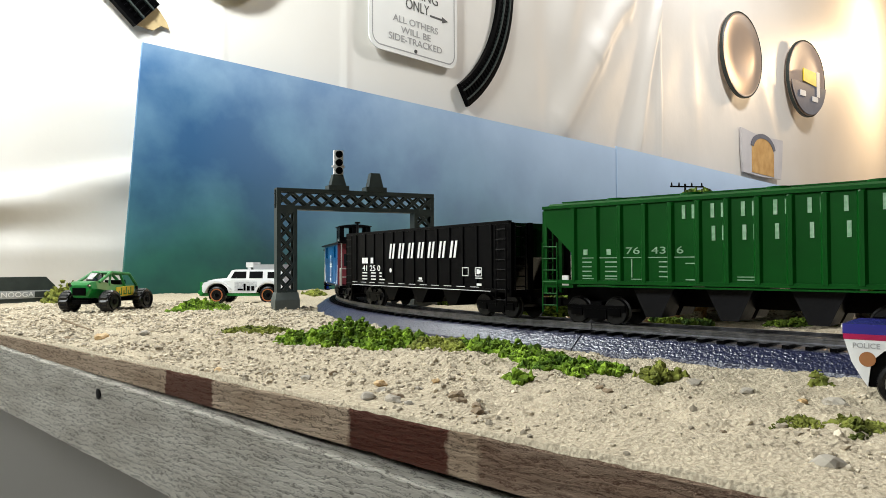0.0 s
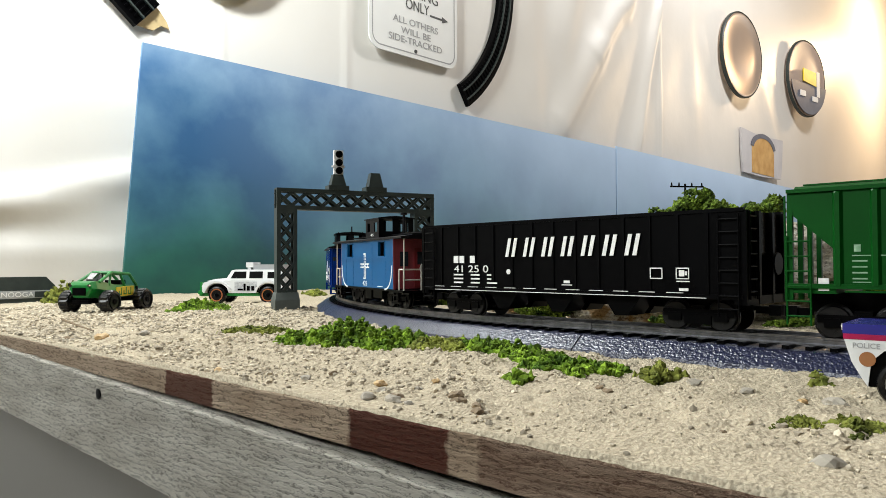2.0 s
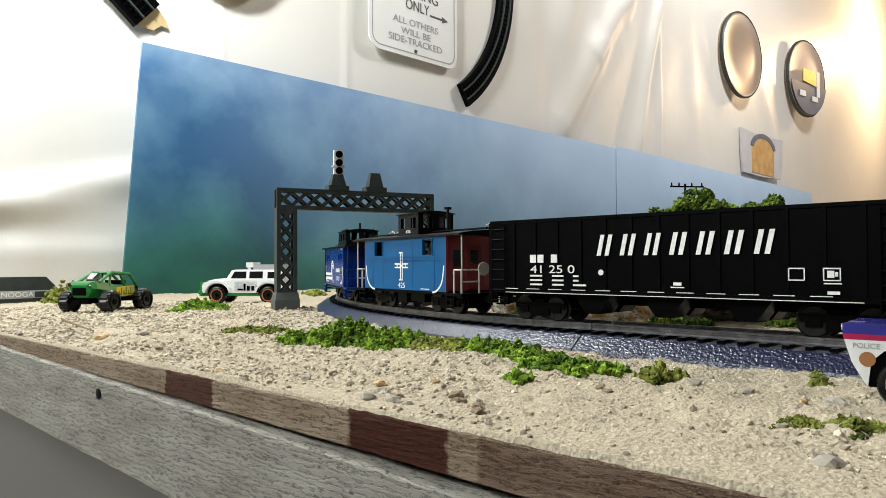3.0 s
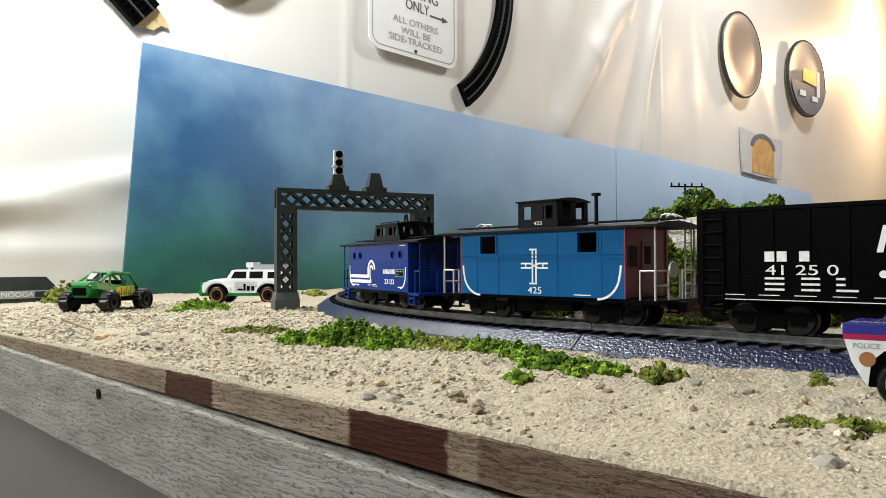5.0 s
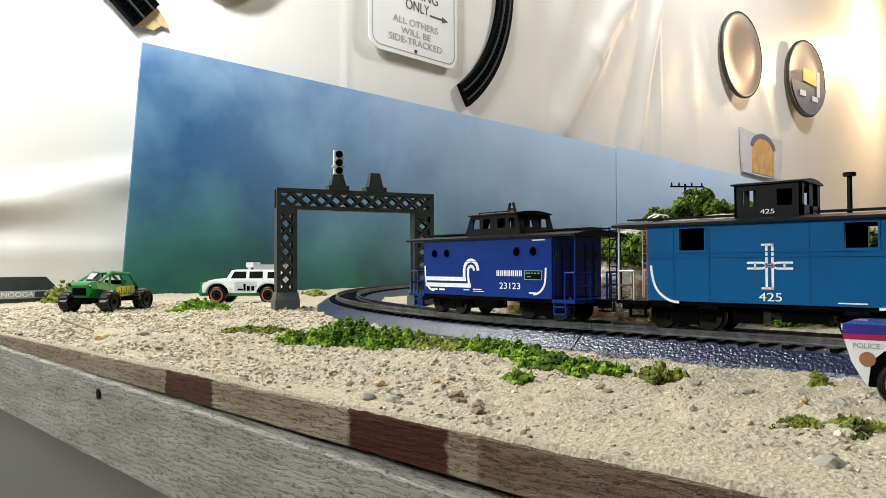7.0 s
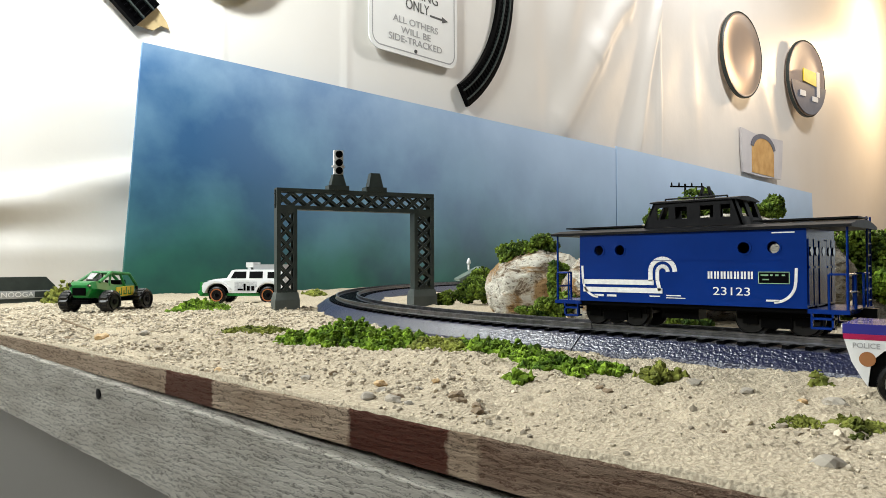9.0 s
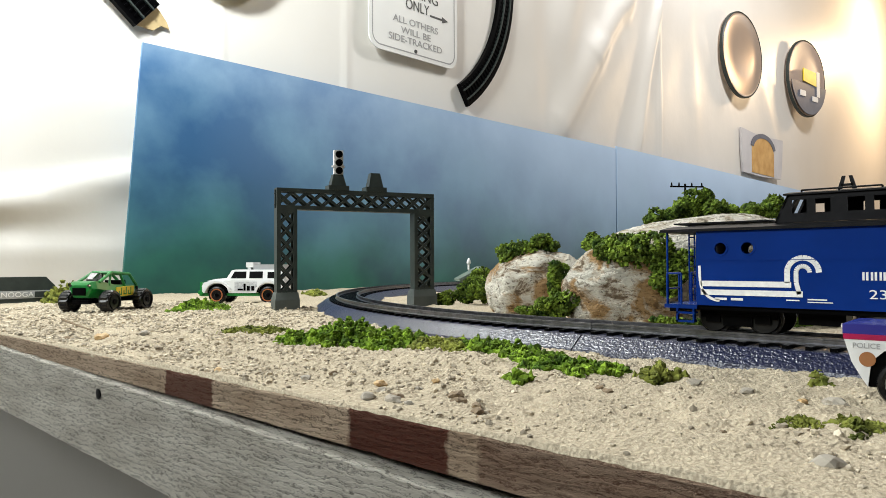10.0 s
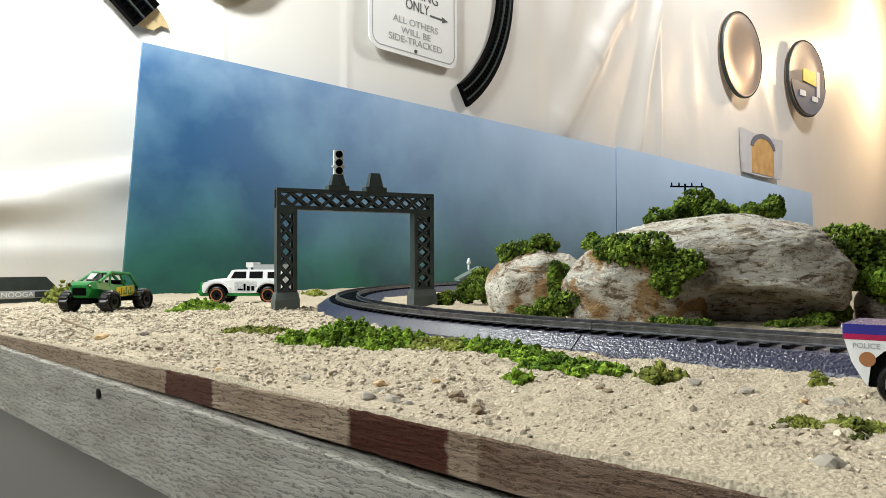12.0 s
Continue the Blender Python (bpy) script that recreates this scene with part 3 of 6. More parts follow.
def open_hopper():
    car = thing("hopper_car", "black open-top model hopper car with white lettering on the track", "railway car", group="train cars")
    L, W, top, sill = 78.4, 17.4, 43.0, 13.4
    for d in (-1, 1):
        y0, y1 = sorted((d * W, d * (W - 1.0)))
        part("side_sheet", mb((-L, L, y0, y1, sill, top - 1.2)), BLACK, car)
        y0, y1 = sorted((d * (W - 1.2), d * (W + 0.5)))
        part("top_chord", mb((-L - 0.4, L + 0.4, y0, y1, top - 1.3, top)), BLACK, car, "thin top chord", bevel=0.0003)
        part("side_sill", mb((-L, L, y0, y1, sill - 1.6, sill)), BLACK, car, bevel=0.0003)
        for i in range(13):
            a = -66 + 11 * i
            y0, y1 = sorted((d * W, d * (W + 0.55)))
            part("rib", mb((a - 0.8, a + 0.8, y0, y1, sill, top - 1.3)), BLACK, car)
    for d in (-1, 1):
        a0, a1 = sorted((d * (L - 1), d * L))
        part("end_sheet", mb((a0, a1, -W + 1, W - 1, 27, top - 1)), BLACK_GLOSS, car, "glossy black end sheet")
        bm = bmesh.new()
        prism(bm, [(d * L * K, 27 * K), (d * (L - 1) * K, 27.6 * K), (d * (L - 26) * K, 12.6 * K), (d * (L - 25) * K, 12 * K)], (-W + 1) * K, (W - 1) * K, "y")
        part("slope_sheet", bm, BLACK_GLOSS, car)
        for y in (-16.6, -6, 6, 16.6):
            a0, a1 = sorted((d * (L - 0.4), d * (L + 1.4)))
            part("end_post", mb((a0, a1, y - 0.9, y + 0.9, 10, top - 0.8)), BLACK, car)
        a0, a1 = sorted((d * (L - 3), d * (L + 1.2)))
        part("end_sill", mb((a0, a1, -W, W, 10, 13)), BLACK, car)
        end_ladder(car, d * (L + 1.6), -15.4, -9.5, 12, 42, 7, BLACK)
        ladder(car, d * L - d * 1.0, d * L - d * 8.0, 6, 41, -W - 1.0, 8, BLACK, "black grab-iron ladder")
        coupler(car, d * 76, d)
        bogie(car, d * 58)
        rod_bm = rod(bmesh.new(), (d * (L + 1.8) * K, 8 * K, 24 * K), (d * (L + 2.4) * K, 8 * K, 24 * K), 4 * K, 16)
        part("brake_wheel", rod_bm, BLACK, car)
    part("floor_sheet", mb((-53, 53, -W + 1, W - 1, 12.0, 14)), BLACK, car)
    part("centre_sill", mb((-76, 76, -3, 3, 7.5, 11)), BLACK, car)
    chutes(car, (-30, 0, 30), 12.5, BLACK)
    y = -W - 0.75
    part("lettering", slant_blocks(bmesh.new(), -27.5, 41.5, 7, 27.3, 35.4, y, 0.22, 0.52, 1.7), WHITE_INK, car, "large slanted white block lettering")
    marks("mark_bar", [(-57, -54, 24.7, 28), (-53.2, -50.2, 24.7, 28), (-46.5, -43.5, 24.7, 28)], y, WHITE_INK, car)
    side_text("41 25 0", -46.0, 21.8, 4.6, 21.5, y, WHITE_INK, car)
    marks("data_bar", [(a, a + w, z, z + 0.7) for z in (18.9, 17.1, 15.3) for a, w in ((-57, 6), (-46, 5.5), (-36, 2.5 if z > 16 else 6))], y, WHITE_INK, car)
    for a0, a1 in ((44.6, 49.6), (54.8, 59.8)):
        part("stencil_frame", bars([(a0, a1, 18.6, 18.95), (a0, a1, 22.3, 22.7), (a0, a0 + 0.35, 18.6, 22.7), (a1 - 0.35, a1, 18.6, 22.7)], y), WHITE_INK, car)
    marks("stencil_mark", [(56, 58, 19.6, 21.8), (58.2, 59, 20, 21.4), (55, 60, 17.6, 18), (56, 59.5, 14.4, 15.4)], y, WHITE_INK, car)
    part("round_mark", rod(bmesh.new(), (-23.4 * K, (y - 0.1) * K, 20.8 * K), (-23.4 * K, (y + 0.1) * K, 20.8 * K), 1.15 * K, 16), WHITE_INK, car)
    marks("stencil_mark", [(5, 10, 15.4, 15.8), (6, 9, 16.3, 17.4)], y, WHITE_INK, car)
    part("sill_stripe", bars([(-70 + 11 * i, -63.5 + 11 * i, 13.6, 13.85) for i in range(12)] + [(-70, 66, 12.0, 12.25)], y), WHITE_INK, car, "thin broken white stripe")
    TRAIN.append((car, -0.0872, 0.064))
    return car


def covered_hopper():
    car = thing("hopper_car", "green ribbed covered model hopper car with pale lettering", "railway car", group="train cars")
    L, W, top, sill = 74.5, 17.2, 47.6, 17.2
    for d in (-1, 1):
        bm = bmesh.new()
        prism(bm, [(-L * K, top * K), (L * K, top * K), (L * K, 41 * K), ((L - 14) * K, 28 * K), ((L - 14) * K, sill * K), ((14 - L) * K, sill * K), ((14 - L) * K, 28 * K), (-L * K, 41 * K)],
              d * W * K, d * (W - 1.2) * K, "y")
        part("side_sheet", bm, GREEN, car)
        y0, y1 = sorted((d * (W - 0.5), d * (W + 1.0)))
        part("side_sill", mb((-L, L, y0, y1, sill - 1.0, sill + 0.5)), GREEN, car, bevel=0.0003)
        part("sill_flange", mb((-58, 58, y0, y1, sill - 2.0, sill - 1.4)), GREEN, car)
        part("top_chord", mb((-L, L, y0, y1, top - 1.0, top + 0.2)), GREEN, car, bevel=0.0003)
        for i in range(13):
            a = -59.8 + 10.1 * i
            bm = bmesh.new()
            prism(bm, [((a - 1.5) * K, d * (W - 0.1) * K), ((a - 0.7) * K, d * (W + 1.3) * K), ((a + 0.7) * K, d * (W + 1.3) * K), ((a + 1.5) * K, d * (W - 0.1) * K)], sill * K, (top - 1.3) * K, "z")
            bmesh.ops.bevel(bm, geom=[v for v in bm.verts if v.co.z > 40 * K and abs(v.co.y) > (W + 1) * K], offset=0.0006, affect="VERTICES")
            part("rib", bm, GREEN, car)
    part("roof", prism(bmesh.new(), [(-W * K, top * K), (-(W - 2) * K, (top + 1.2) * K), (0, (top + 1.9) * K), ((W - 2) * K, (top + 1.2) * K), (W * K, top * K)], (2 - L) * K, (L - 2) * K, "x"), GREEN, car)
    part("roof_walk", mb((-L + 2, L - 2, -6.5, 6.5, top + 2.2, top + 2.7)), GREEN, car)
    for a in (-45, -15, 15, 45):
        part("hatch", rod(bmesh.new(), (a * K, -9 * K, (top + 1) * K), (a * K, -9 * K, (top + 2.3) * K), 4 * K, 16), GREEN, car)
    for d in (-1, 1):
        bm = bmesh.new()
        prism(bm, [(d * L * K, top * K), (d * (L - 1) * K, top * K), (d * (L - 1) * K, 41 * K), (d * (L - 32) * K, 15 * K), (d * (L - 30.5) * K, 15 * K), (d * L * K, 40.6 * K)], -(W - 1) * K, (W - 1) * K, "y")
        part("end_slope", bm, GREEN, car)
        for y in (-16.6, -5.5, 5.5, 16.6):
            a0, a1 = sorted((d * (L - 1.6), d * L))
            part("end_post", mb((a0, a1, y - 0.7, y + 0.7, 12, 41)), GREEN, car)
        a0, a1 = sorted((d * (L - 14), d * L))
        part("end_deck", mb((a0, a1, -W, W, 14.6, 16.4)), GREEN, car)
        ladder(car, d * L, d * (L - 7), 4.5, 33, -W - 0.9, 6, GREEN, "green grab-iron ladder")
        end_ladder(car, d * (L + 1), -16, -9, 12, 46, 7, GREEN)
        part("placard", mb((min(d * (L - 9), d * (L - 12)), max(d * (L - 9), d * (L - 12)), -W - 0.3, -W + 0.3, 15.5, 19.5)), WHITE_INK, car)
        coupler(car, d * 71, d)
        bogie(car, d * 55)
    part("centre_sill", mb((-72, 72, -3, 3, 8, 15)), BLACK, car)
    chutes(car, (-28, 0, 28), 17, ROOF_BLACK)
    y = -W - 0.12
    for i in range(8):
        a = -15.4 + 10.3 * i
        part("lettering", slant_blocks(bmesh.new(), a - 1.2, a + 6.6, 1, 40.1, 45.0, y, 0.0, 0.62, 1.25), GREY_INK, car, "faded pale block lettering")
    for i in range(7):
        a = -4.8 + 10.4 * i
        part("lettering", slant_blocks(bmesh.new(), a - 1.2, a + 6.6, 1, 32.1, 37.2, y, 0.0, 0.62, 1.25), GREY_INK, car, "faded pale block lettering")
    marks("mark_bar", [(-55.5, -53.7, 27.6, 29.8), (-45.3, -43.5, 27.6, 29.8)], y, GREY_INK, car)
    side_text("76", -34.4, 28.9, 3.6, 5.6, y, GREY_INK, car)
    side_text("43", -24.0, 28.9, 3.6, 5.6, y, GREY_INK, car)
    side_text("6", -16.0, 28.9, 3.6, 2.4, y, GREY_INK, car)
    marks("data_bar", [(-56, -8.5, 26.3, 26.6)] + [(a, a + w, z, z + 0.45) for a, w in ((-56, 4), (-46, 5), (-24, 4)) for z in (24.6, 22.8, 21.0, 19.2)]
                          + [(-35, -34.6, 19, 26), (-56, -50, 18.2, 18.5), (-46, -40, 18.2, 18.5), (-35, -30, 18.2, 18.5), (-14, -9, 18.2, 18.6), (-14, -9, 24, 24.4), (4, 12, 19.4, 19.7), (4, 12, 18.4, 18.7)], y, GREY_INK, car)
    TRAIN.append((car, 0.0786, 0.064))
    return car


def roof_shape(bm, half, w, z, rise, lip=0.9):
    prof = [(-w, z), (-w, z + lip), (-w * 0.6, z + lip + rise * 0.62), (0, z + lip + rise), (w * 0.6, z + lip + rise * 0.62), (w, z + lip), (w, z)]
    return prism(bm, [(p[0] * K, p[1] * K) for p in prof], -half * K, half * K, "x")


def wall_with_holes(a0, a1, z0, z1, holes, y0, y1):
    """A side wall with rectangular openings cut right through."""
    bm = bmesh.new()
    xs = sorted({a0, a1, *[h[0] for h in holes], *[h[1] for h in holes]})
    zs = sorted({z0, z1, *[h[2] for h in holes], *[h[3] for h in holes]})
    vs = {}

    def v(x, y, z):
        key = (x, y, z)
        if key not in vs:
            vs[key] = bm.verts.new((x * K, y * K, z * K))
        return vs[key]

    def open_at(x, z):
        return any(h[0] < x < h[1] and h[2] < z < h[3] for h in holes)
    for x, X in zip(xs, xs[1:]):
        for z, Z in zip(zs, zs[1:]):
            if open_at((x + X) / 2, (z + Z) / 2):
                continue
            for y in (y0, y1):
                bm.faces.new((v(x, y, z), v(X, y, z), v(X, y, Z), v(x, y, Z)))
    for e in [e for e in bm.edges if len(e.link_faces) == 1 and abs(e.verts[0].co.y - y0 * K) < 1e-9]:
        p, q = [tuple(round(c / K, 5) for c in w.co) for w in e.verts]
        near = lambda r: min((k for k in vs if abs(k[1] - y1) < 1e-6), key=lambda k: abs(k[0] - r[0]) + abs(k[2] - r[2]))
        bm.faces.new((e.verts[0], e.verts[1], vs[near(q)], vs[near(p)]))
    return bm


def arc_pts(cx, cz, r, d0, d1, n=12):
    return [(cx + r * math.cos(radians(d0 + (d1 - d0) * i / n)), cz + r * math.sin(radians(d0 + (d1 - d0) * i / n))) for i in range(n + 1)]


def strip(bm, pts, w, y):
    """A flat painted stripe of width w along pts (a, z) on the side at y."""
    for (a, z), (b, c) in zip(pts, pts[1:]):
        d = Vector((b - a, c - z)).normalized()
        nx, nz = -d.y * w / 2, d.x * w / 2
        prism(bm, [((a + nx) * K, (z + nz) * K), ((b + nx) * K, (c + nz) * K), ((b - nx) * K, (c - nz) * K), ((a - nx) * K, (z - nz) * K)], (y - 0.12) * K, (y + 0.1) * K, "y")
    return bm


def platform(car, d, a0, a1, W, deck, roof_z, rail_mat, step_mat, steps):
    lo, hi = sorted((d * a0, d * a1))
    part("platform", mb((lo, hi, -W, W, deck - 1.4, deck)), step_mat, car, "end platform deck")
    e = d * (a1 - 0.8)
    for y in (-W + 1, -5.5, 5.5, W - 1):
        part("railing_post", rod(bmesh.new(), (e * K, y * K, deck * K), (e * K, y * K, (deck + 11) * K), 0.45 * K), rail_mat, car)
    for s in (-1, 1):
        for z in (deck + 5.5, deck + 11):
            part("railing_bar", rod(bmesh.new(), (e * K, s * (W - 1) * K, z * K), (e * K, s * 5.5 * K, z * K), 0.4 * K), rail_mat, car)
        bent = [(e * K, s * (W - 1) * K, (deck + 11) * K), (d * (a0 + 6) * K, s * (W - 1) * K, (deck + 11) * K), (d * (a0 + 6) * K, s * (W - 1) * K, deck * K)]
        part("handrail", path_rod(bmesh.new(), bent, 0.4 * K), rail_mat, car, "bent side handrail")
    end_ladder(car, d * (a1 + 0.2), 6, 11, deck, roof_z + 3.5, 8, rail_mat)
    for y in (-W + 1.2, W - 1.2):
        part("roof_post", rod(bmesh.new(), (e * K, y * K, deck * K), (e * K, y * K, roof_z * K), 0.4 * K), rail_mat, car)
    for s in (-1, 1):
        bm = bmesh.new()
        for k in range(steps):
            z = deck - 2.6 - k * 3.0
            y0, y1 = sorted((s * (W - 4.5 + k * 0.6), s * (W + 0.2)))
            x0, x1 = sorted((d * (a0 + 1.5), d * (a0 + 7.5)))
            box(bm, x0 * K, x1 * K, y0 * K, y1 * K, (z - 0.7) * K, z * K)
        for x in (d * (a0 + 1.5), d * (a0 + 7.5)):
            x0, x1 = sorted((x, x - d * 0.6))
            y0, y1 = sorted((s * (W - 1.2), s * (W + 0.2)))
            box(bm, x0 * K, x1 * K, y0 * K, y1 * K, (deck - 3.3 - (steps - 1) * 3.0) * K, (deck - 1) * K)
        part("step", bm, step_mat, car, "boarding steps")
    if d < 0 or rail_mat != SILVER:
        return
    bm = bmesh.new()
    bmesh.ops.create_cone(bm, cap_ends=True, segments=20, radius1=3.2 * K, radius2=3.2 * K, depth=0.8 * K)
    for v in bm.verts:
        v.co = Vector((v.co.z + (e + d * 0.9) * K, v.co.x - 3.5 * K, v.co.y + (deck + 11.5) * K))
    part("brake_wheel", bm, rail_mat, car, "round brake wheel")


def cupola(car, a0, a1, w, z0, z1, slope0, slope1, material, wins):
    holes = wins
    prof = [(a0, z0), (a0 + slope0, z1), (a1 - slope1, z1), (a1, z0)]
    for d in (-1, 1):
        bm = wall_with_holes(a0 + slope0, a1 - slope1, z0, z1, holes, d * w, d * (w - 0.8))
        part("cupola_side", bm, material, car)
        for s, (p, q) in ((-1, (a0, a0 + slope0)), (1, (a1, a1 - slope1))):
            if abs(p - q) > 0.1:
                bm = bmesh.new()
                prism(bm, [(p * K, z0 * K), (q * K, z0 * K), (q * K, z1 * K)], d * w * K, d * (w - 0.8) * K, "y")
                part("cupola_cheek", bm, material, car)
    for p, q in ((a0, a0 + slope0), (a1, a1 - slope1)):
        s = 0.8 if q >= p and p == a0 else -0.8
        for y0, y1 in ((-w, -w + 3), (-2, 2), (w - 3, w)):
            prism_bm = prism(bmesh.new(), [(p * K, z0 * K), ((p + s) * K, z0 * K), ((q + s) * K, z1 * K), (q * K, z1 * K)], y0 * K, y1 * K, "y")
            part("cupola_mullion", prism_bm, material, car)
        zm = z0 + (z1 - z0) * 0.35
        qm = p + (q - p) * 0.35
        part("cupola_end", prism(bmesh.new(), [(p * K, z0 * K), ((p + s) * K, z0 * K), ((qm + s) * K, zm * K), (qm * K, zm * K)], -w * K, w * K, "y"), material, car)
    top = bmesh.new()
    prof = [(-w - 0.8, z1), (-w - 0.8, z1 + 0.5), (-w * 0.5, z1 + 1.4), (0, z1 + 1.7), (w * 0.5, z1 + 1.4), (w + 0.8, z1 + 0.5), (w + 0.8, z1)]
    prism(top, [(p[0] * K, p[1] * K) for p in prof], (a0 + slope0 - 1) * K, (a1 - slope1 + 1) * K, "x")
    part("cupola_roof", top, material, car)


def wood_caboose():
    car = thing("caboose", "bright blue model caboose with maroon ends and black roof", "caboose", group="train cars")
    L, W, z0, z1 = 43.0, 16.6, 10.7, 38.0
    wins = [(-30.6, -21.6, 28.8, 36.6), (22.0, 31.0, 28.8, 36.6)]
    for d in (-1, 1):
        side = part("side_wall", wall_with_holes(-L, L, z0, z1, wins, d * W, d * (W - 1.2)), CABOOSE_BLUE, car)
        for w in wins:
            y0, y1 = sorted((d * (W - 0.4), d * (W + 0.3)))
            part("window_frame", mb((w[0] - 0.6, w[1] + 0.6, y0, y1, w[2] - 0.7, w[2]), (w[0] - 0.6, w[0], y0, y1, w[2], w[3] + 0.4), (w[1], w[1] + 0.6, y0, y1, w[2], w[3] + 0.4)), CABOOSE_BLUE, side)
        y0, y1 = sorted((d * (W - 0.3), d * (W + 0.25)))
        part("belt_rail", mb((-L, L, y0, y1, 26.2, 26.6), (-L, L, y0, y1, 27.8, 28.2)), CABOOSE_BLUE, car)
        part("rivet_row", mb(*[(a - 0.15, a + 0.15, y0, y1, z0 + 0.8 + 0.75 * i, z0 + 1.1 + 0.75 * i) for a in (-33, -20, 12, 33) for i in range(34)]), CABOOSE_BLUE, car)
    for d in (-1, 1):
        a0, a1 = sorted((d * (L - 1.2), d * L))
        wall = part("end_wall", mb((a0, a1, -W + 1.2, W - 1.2, z0, z1)), PINKISH, car, "dull maroon end wall")
        a0, a1 = sorted((d * L, d * (L + 0.5)))
        part("end_door", mb((a0, a1, -4.2, 4.2, z0 + 1, 33)), MAROON, wall, "maroon end door")
        part("door_window", mb((a0 + 0.1, a1 + 0.1, -2.4, 2.4, 24, 31)), GLASS, wall)
        part("end_window", mb((a0 + 0.1, a1 + 0.1, -12.5, -8, 23, 31)), GLASS, wall)
        c0, c1 = sorted((d * L, d * (L + 0.4)))
        for y0, y1 in ((-W, -W + 1.4), (W - 1.4, W)):
            part("corner_post", mb((c0, c1, y0, y1, z0, z1)), PINKISH, car)
        platform(car, d, L, 56.0, W, 10.4, 38, SILVER, BLACK, 2)
        coupler(car, d * 52, d)
        bogie(car, d * 32)
    part("floor_pan", mb((-L, L, -W + 1.2, W - 1.2, z0 - 1.5, z0 + 0.4)), BLACK, car)
    part("underframe", mb((-50, 50, -3, 3, 7, 9.2), (-14, -4, -11, -3, 3.6, 9.2), (2, 16, -12, -5, 4.6, 9.2)), BLACK, car, "black underframe with tanks")
    part("roof", roof_shape(bmesh.new(), 57, W + 1.4, 37.8, 1.9), ROOF_BLACK, car, "black tin roof")
    for a0, a1 in ((-58, -15), (10, 58)):
        part("roof_walk", mb((a0, a1, -3.6, 3.6, 41.2, 41.7)), ROOF_BLACK, car)
    cupola(car, -13.2, 8.4, 11, 39.6, 51.0, 0, 0, ROOF_BLACK, [(-10.4, -6.0, 43.5, 49), (0.6, 5.6, 43.5, 49)])
    stack = rod(bmesh.new(), (20 * K, 0, 40 * K), (20 * K, 0, 53 * K), 0.8 * K, 10)
    rod(stack, (20 * K, 0, 52.6 * K), (20 * K, 0, 53.8 * K), 2.0 * K, 12)
    part("smoke_stack", stack, ROOF_BLACK, car, "thin black smoke stack with cap")
    for d in (-1, 1):
        bm = bmesh.new()
        for y in (5, 9.5):
            path_rod(bm, [((d * 46) * K, y * K, 40.6 * K), ((d * 47) * K, y * K, 43.4 * K), ((d * 50) * K, y * K, 43.8 * K), ((d * 53) * K, y * K, 42.6 * K), ((d * 55) * K, y * K, 40 * K)], 0.35 * K)
        part("grab_iron", bm, SILVER, car, "curved pale grab irons")
    y = -W
    bm = strip(bmesh.new(), [(-41.6, 23.5), (-41.2, 20)] + arc_pts(-31, 20.3, 10.0, 185, 270), 0.9, y)
    part("corner_stripe", bm, WHITE_INK, car, "curved white corner stripe")
    bm = strip(bmesh.new(), [(41.6, 23.5), (41.2, 20)] + arc_pts(31, 20.3, 10.0, -5, -90), 0.9, y)
    part("corner_stripe", bm, WHITE_INK, car, "curved white corner stripe")
    bm = bmesh.new()
    for u in (-0.95, 0.95):
        strip(bm, [(u, 15.8), (u, 30.4)], 0.75, y)
        strip(bm, [(-7.2, 23.4 + u), (-2.2, 23.4 + u), (0, 23.4)], 0.7, y)
        strip(bm, [(7.2, 23.4 + u), (2.2, 23.4 + u), (0, 23.4)], 0.7, y)
    strip(bm, [(-2.6, 30.3), (1.3, 30.3)], 0.7, y)
    strip(bm, [(-2.6, 15.9), (1.3, 15.9)], 0.7, y)
    strip(bm, [(-4.6, 22.4), (-4.6, 24.4)], 0.6, y)
    strip(bm, [(4.6, 22.4), (4.6, 24.4)], 0.6, y)
    part("emblem", bm, WHITE_INK, car, "white cross-shaped emblem")
    side_text("425", 0.2, 12.9, 4.0, 7.2, y, WHITE_INK, car)
    side_text("425", -2.2, 41.6, 2.2, 4.6, -11.1, WHITE_INK, car)
    marks("data_bar", [(20, 28, 11.5, 11.9)], y, WHITE_INK, car)
    TRAIN.append((car, -0.2375, 0.035))
    return car


def disc_wall(a0, a1, z0, z1, rounds, y0, y1):
    """A side wall with round port holes cut right through (a, z, radius)."""
    bm = bmesh.new()
    me_holes = [(a - r, a + r, z - r, z + r) for a, z, r in rounds]
    grid = wall_with_holes(a0, a1, z0, z1, me_holes, y0, y1)
    n = 24
    for a, z, r in rounds:
        for y in (y0, y1):
            for q in range(4):
                cx, cz = a + r * (1, -1, -1, 1)[q], z + r * (1, 1, -1, -1)[q]
                corner = grid.verts.new((cx * K, y * K, cz * K))
                rim = [grid.verts.new(((a + 0.88 * r * math.cos(radians(90 * q + 15 * i))) * K, y * K, (z + 0.88 * r * math.sin(radians(90 * q + 15 * i))) * K)) for i in range(7)]
                ext = [grid.verts.new(((a + r * (1, 0, -1, 0)[q]) * K, y * K, (z + r * (0, 1, 0, -1)[q]) * K)), grid.verts.new(((a + r * (0, -1, 0, 1)[q]) * K, y * K, (z + r * (1, 0, -1, 0)[q]) * K))]
                ring = [ext[0]] + rim + [ext[1]]
                for u, w in zip(ring, ring[1:]):
                    grid.faces.new((corner, u, w))
    bm.free()
    return grid


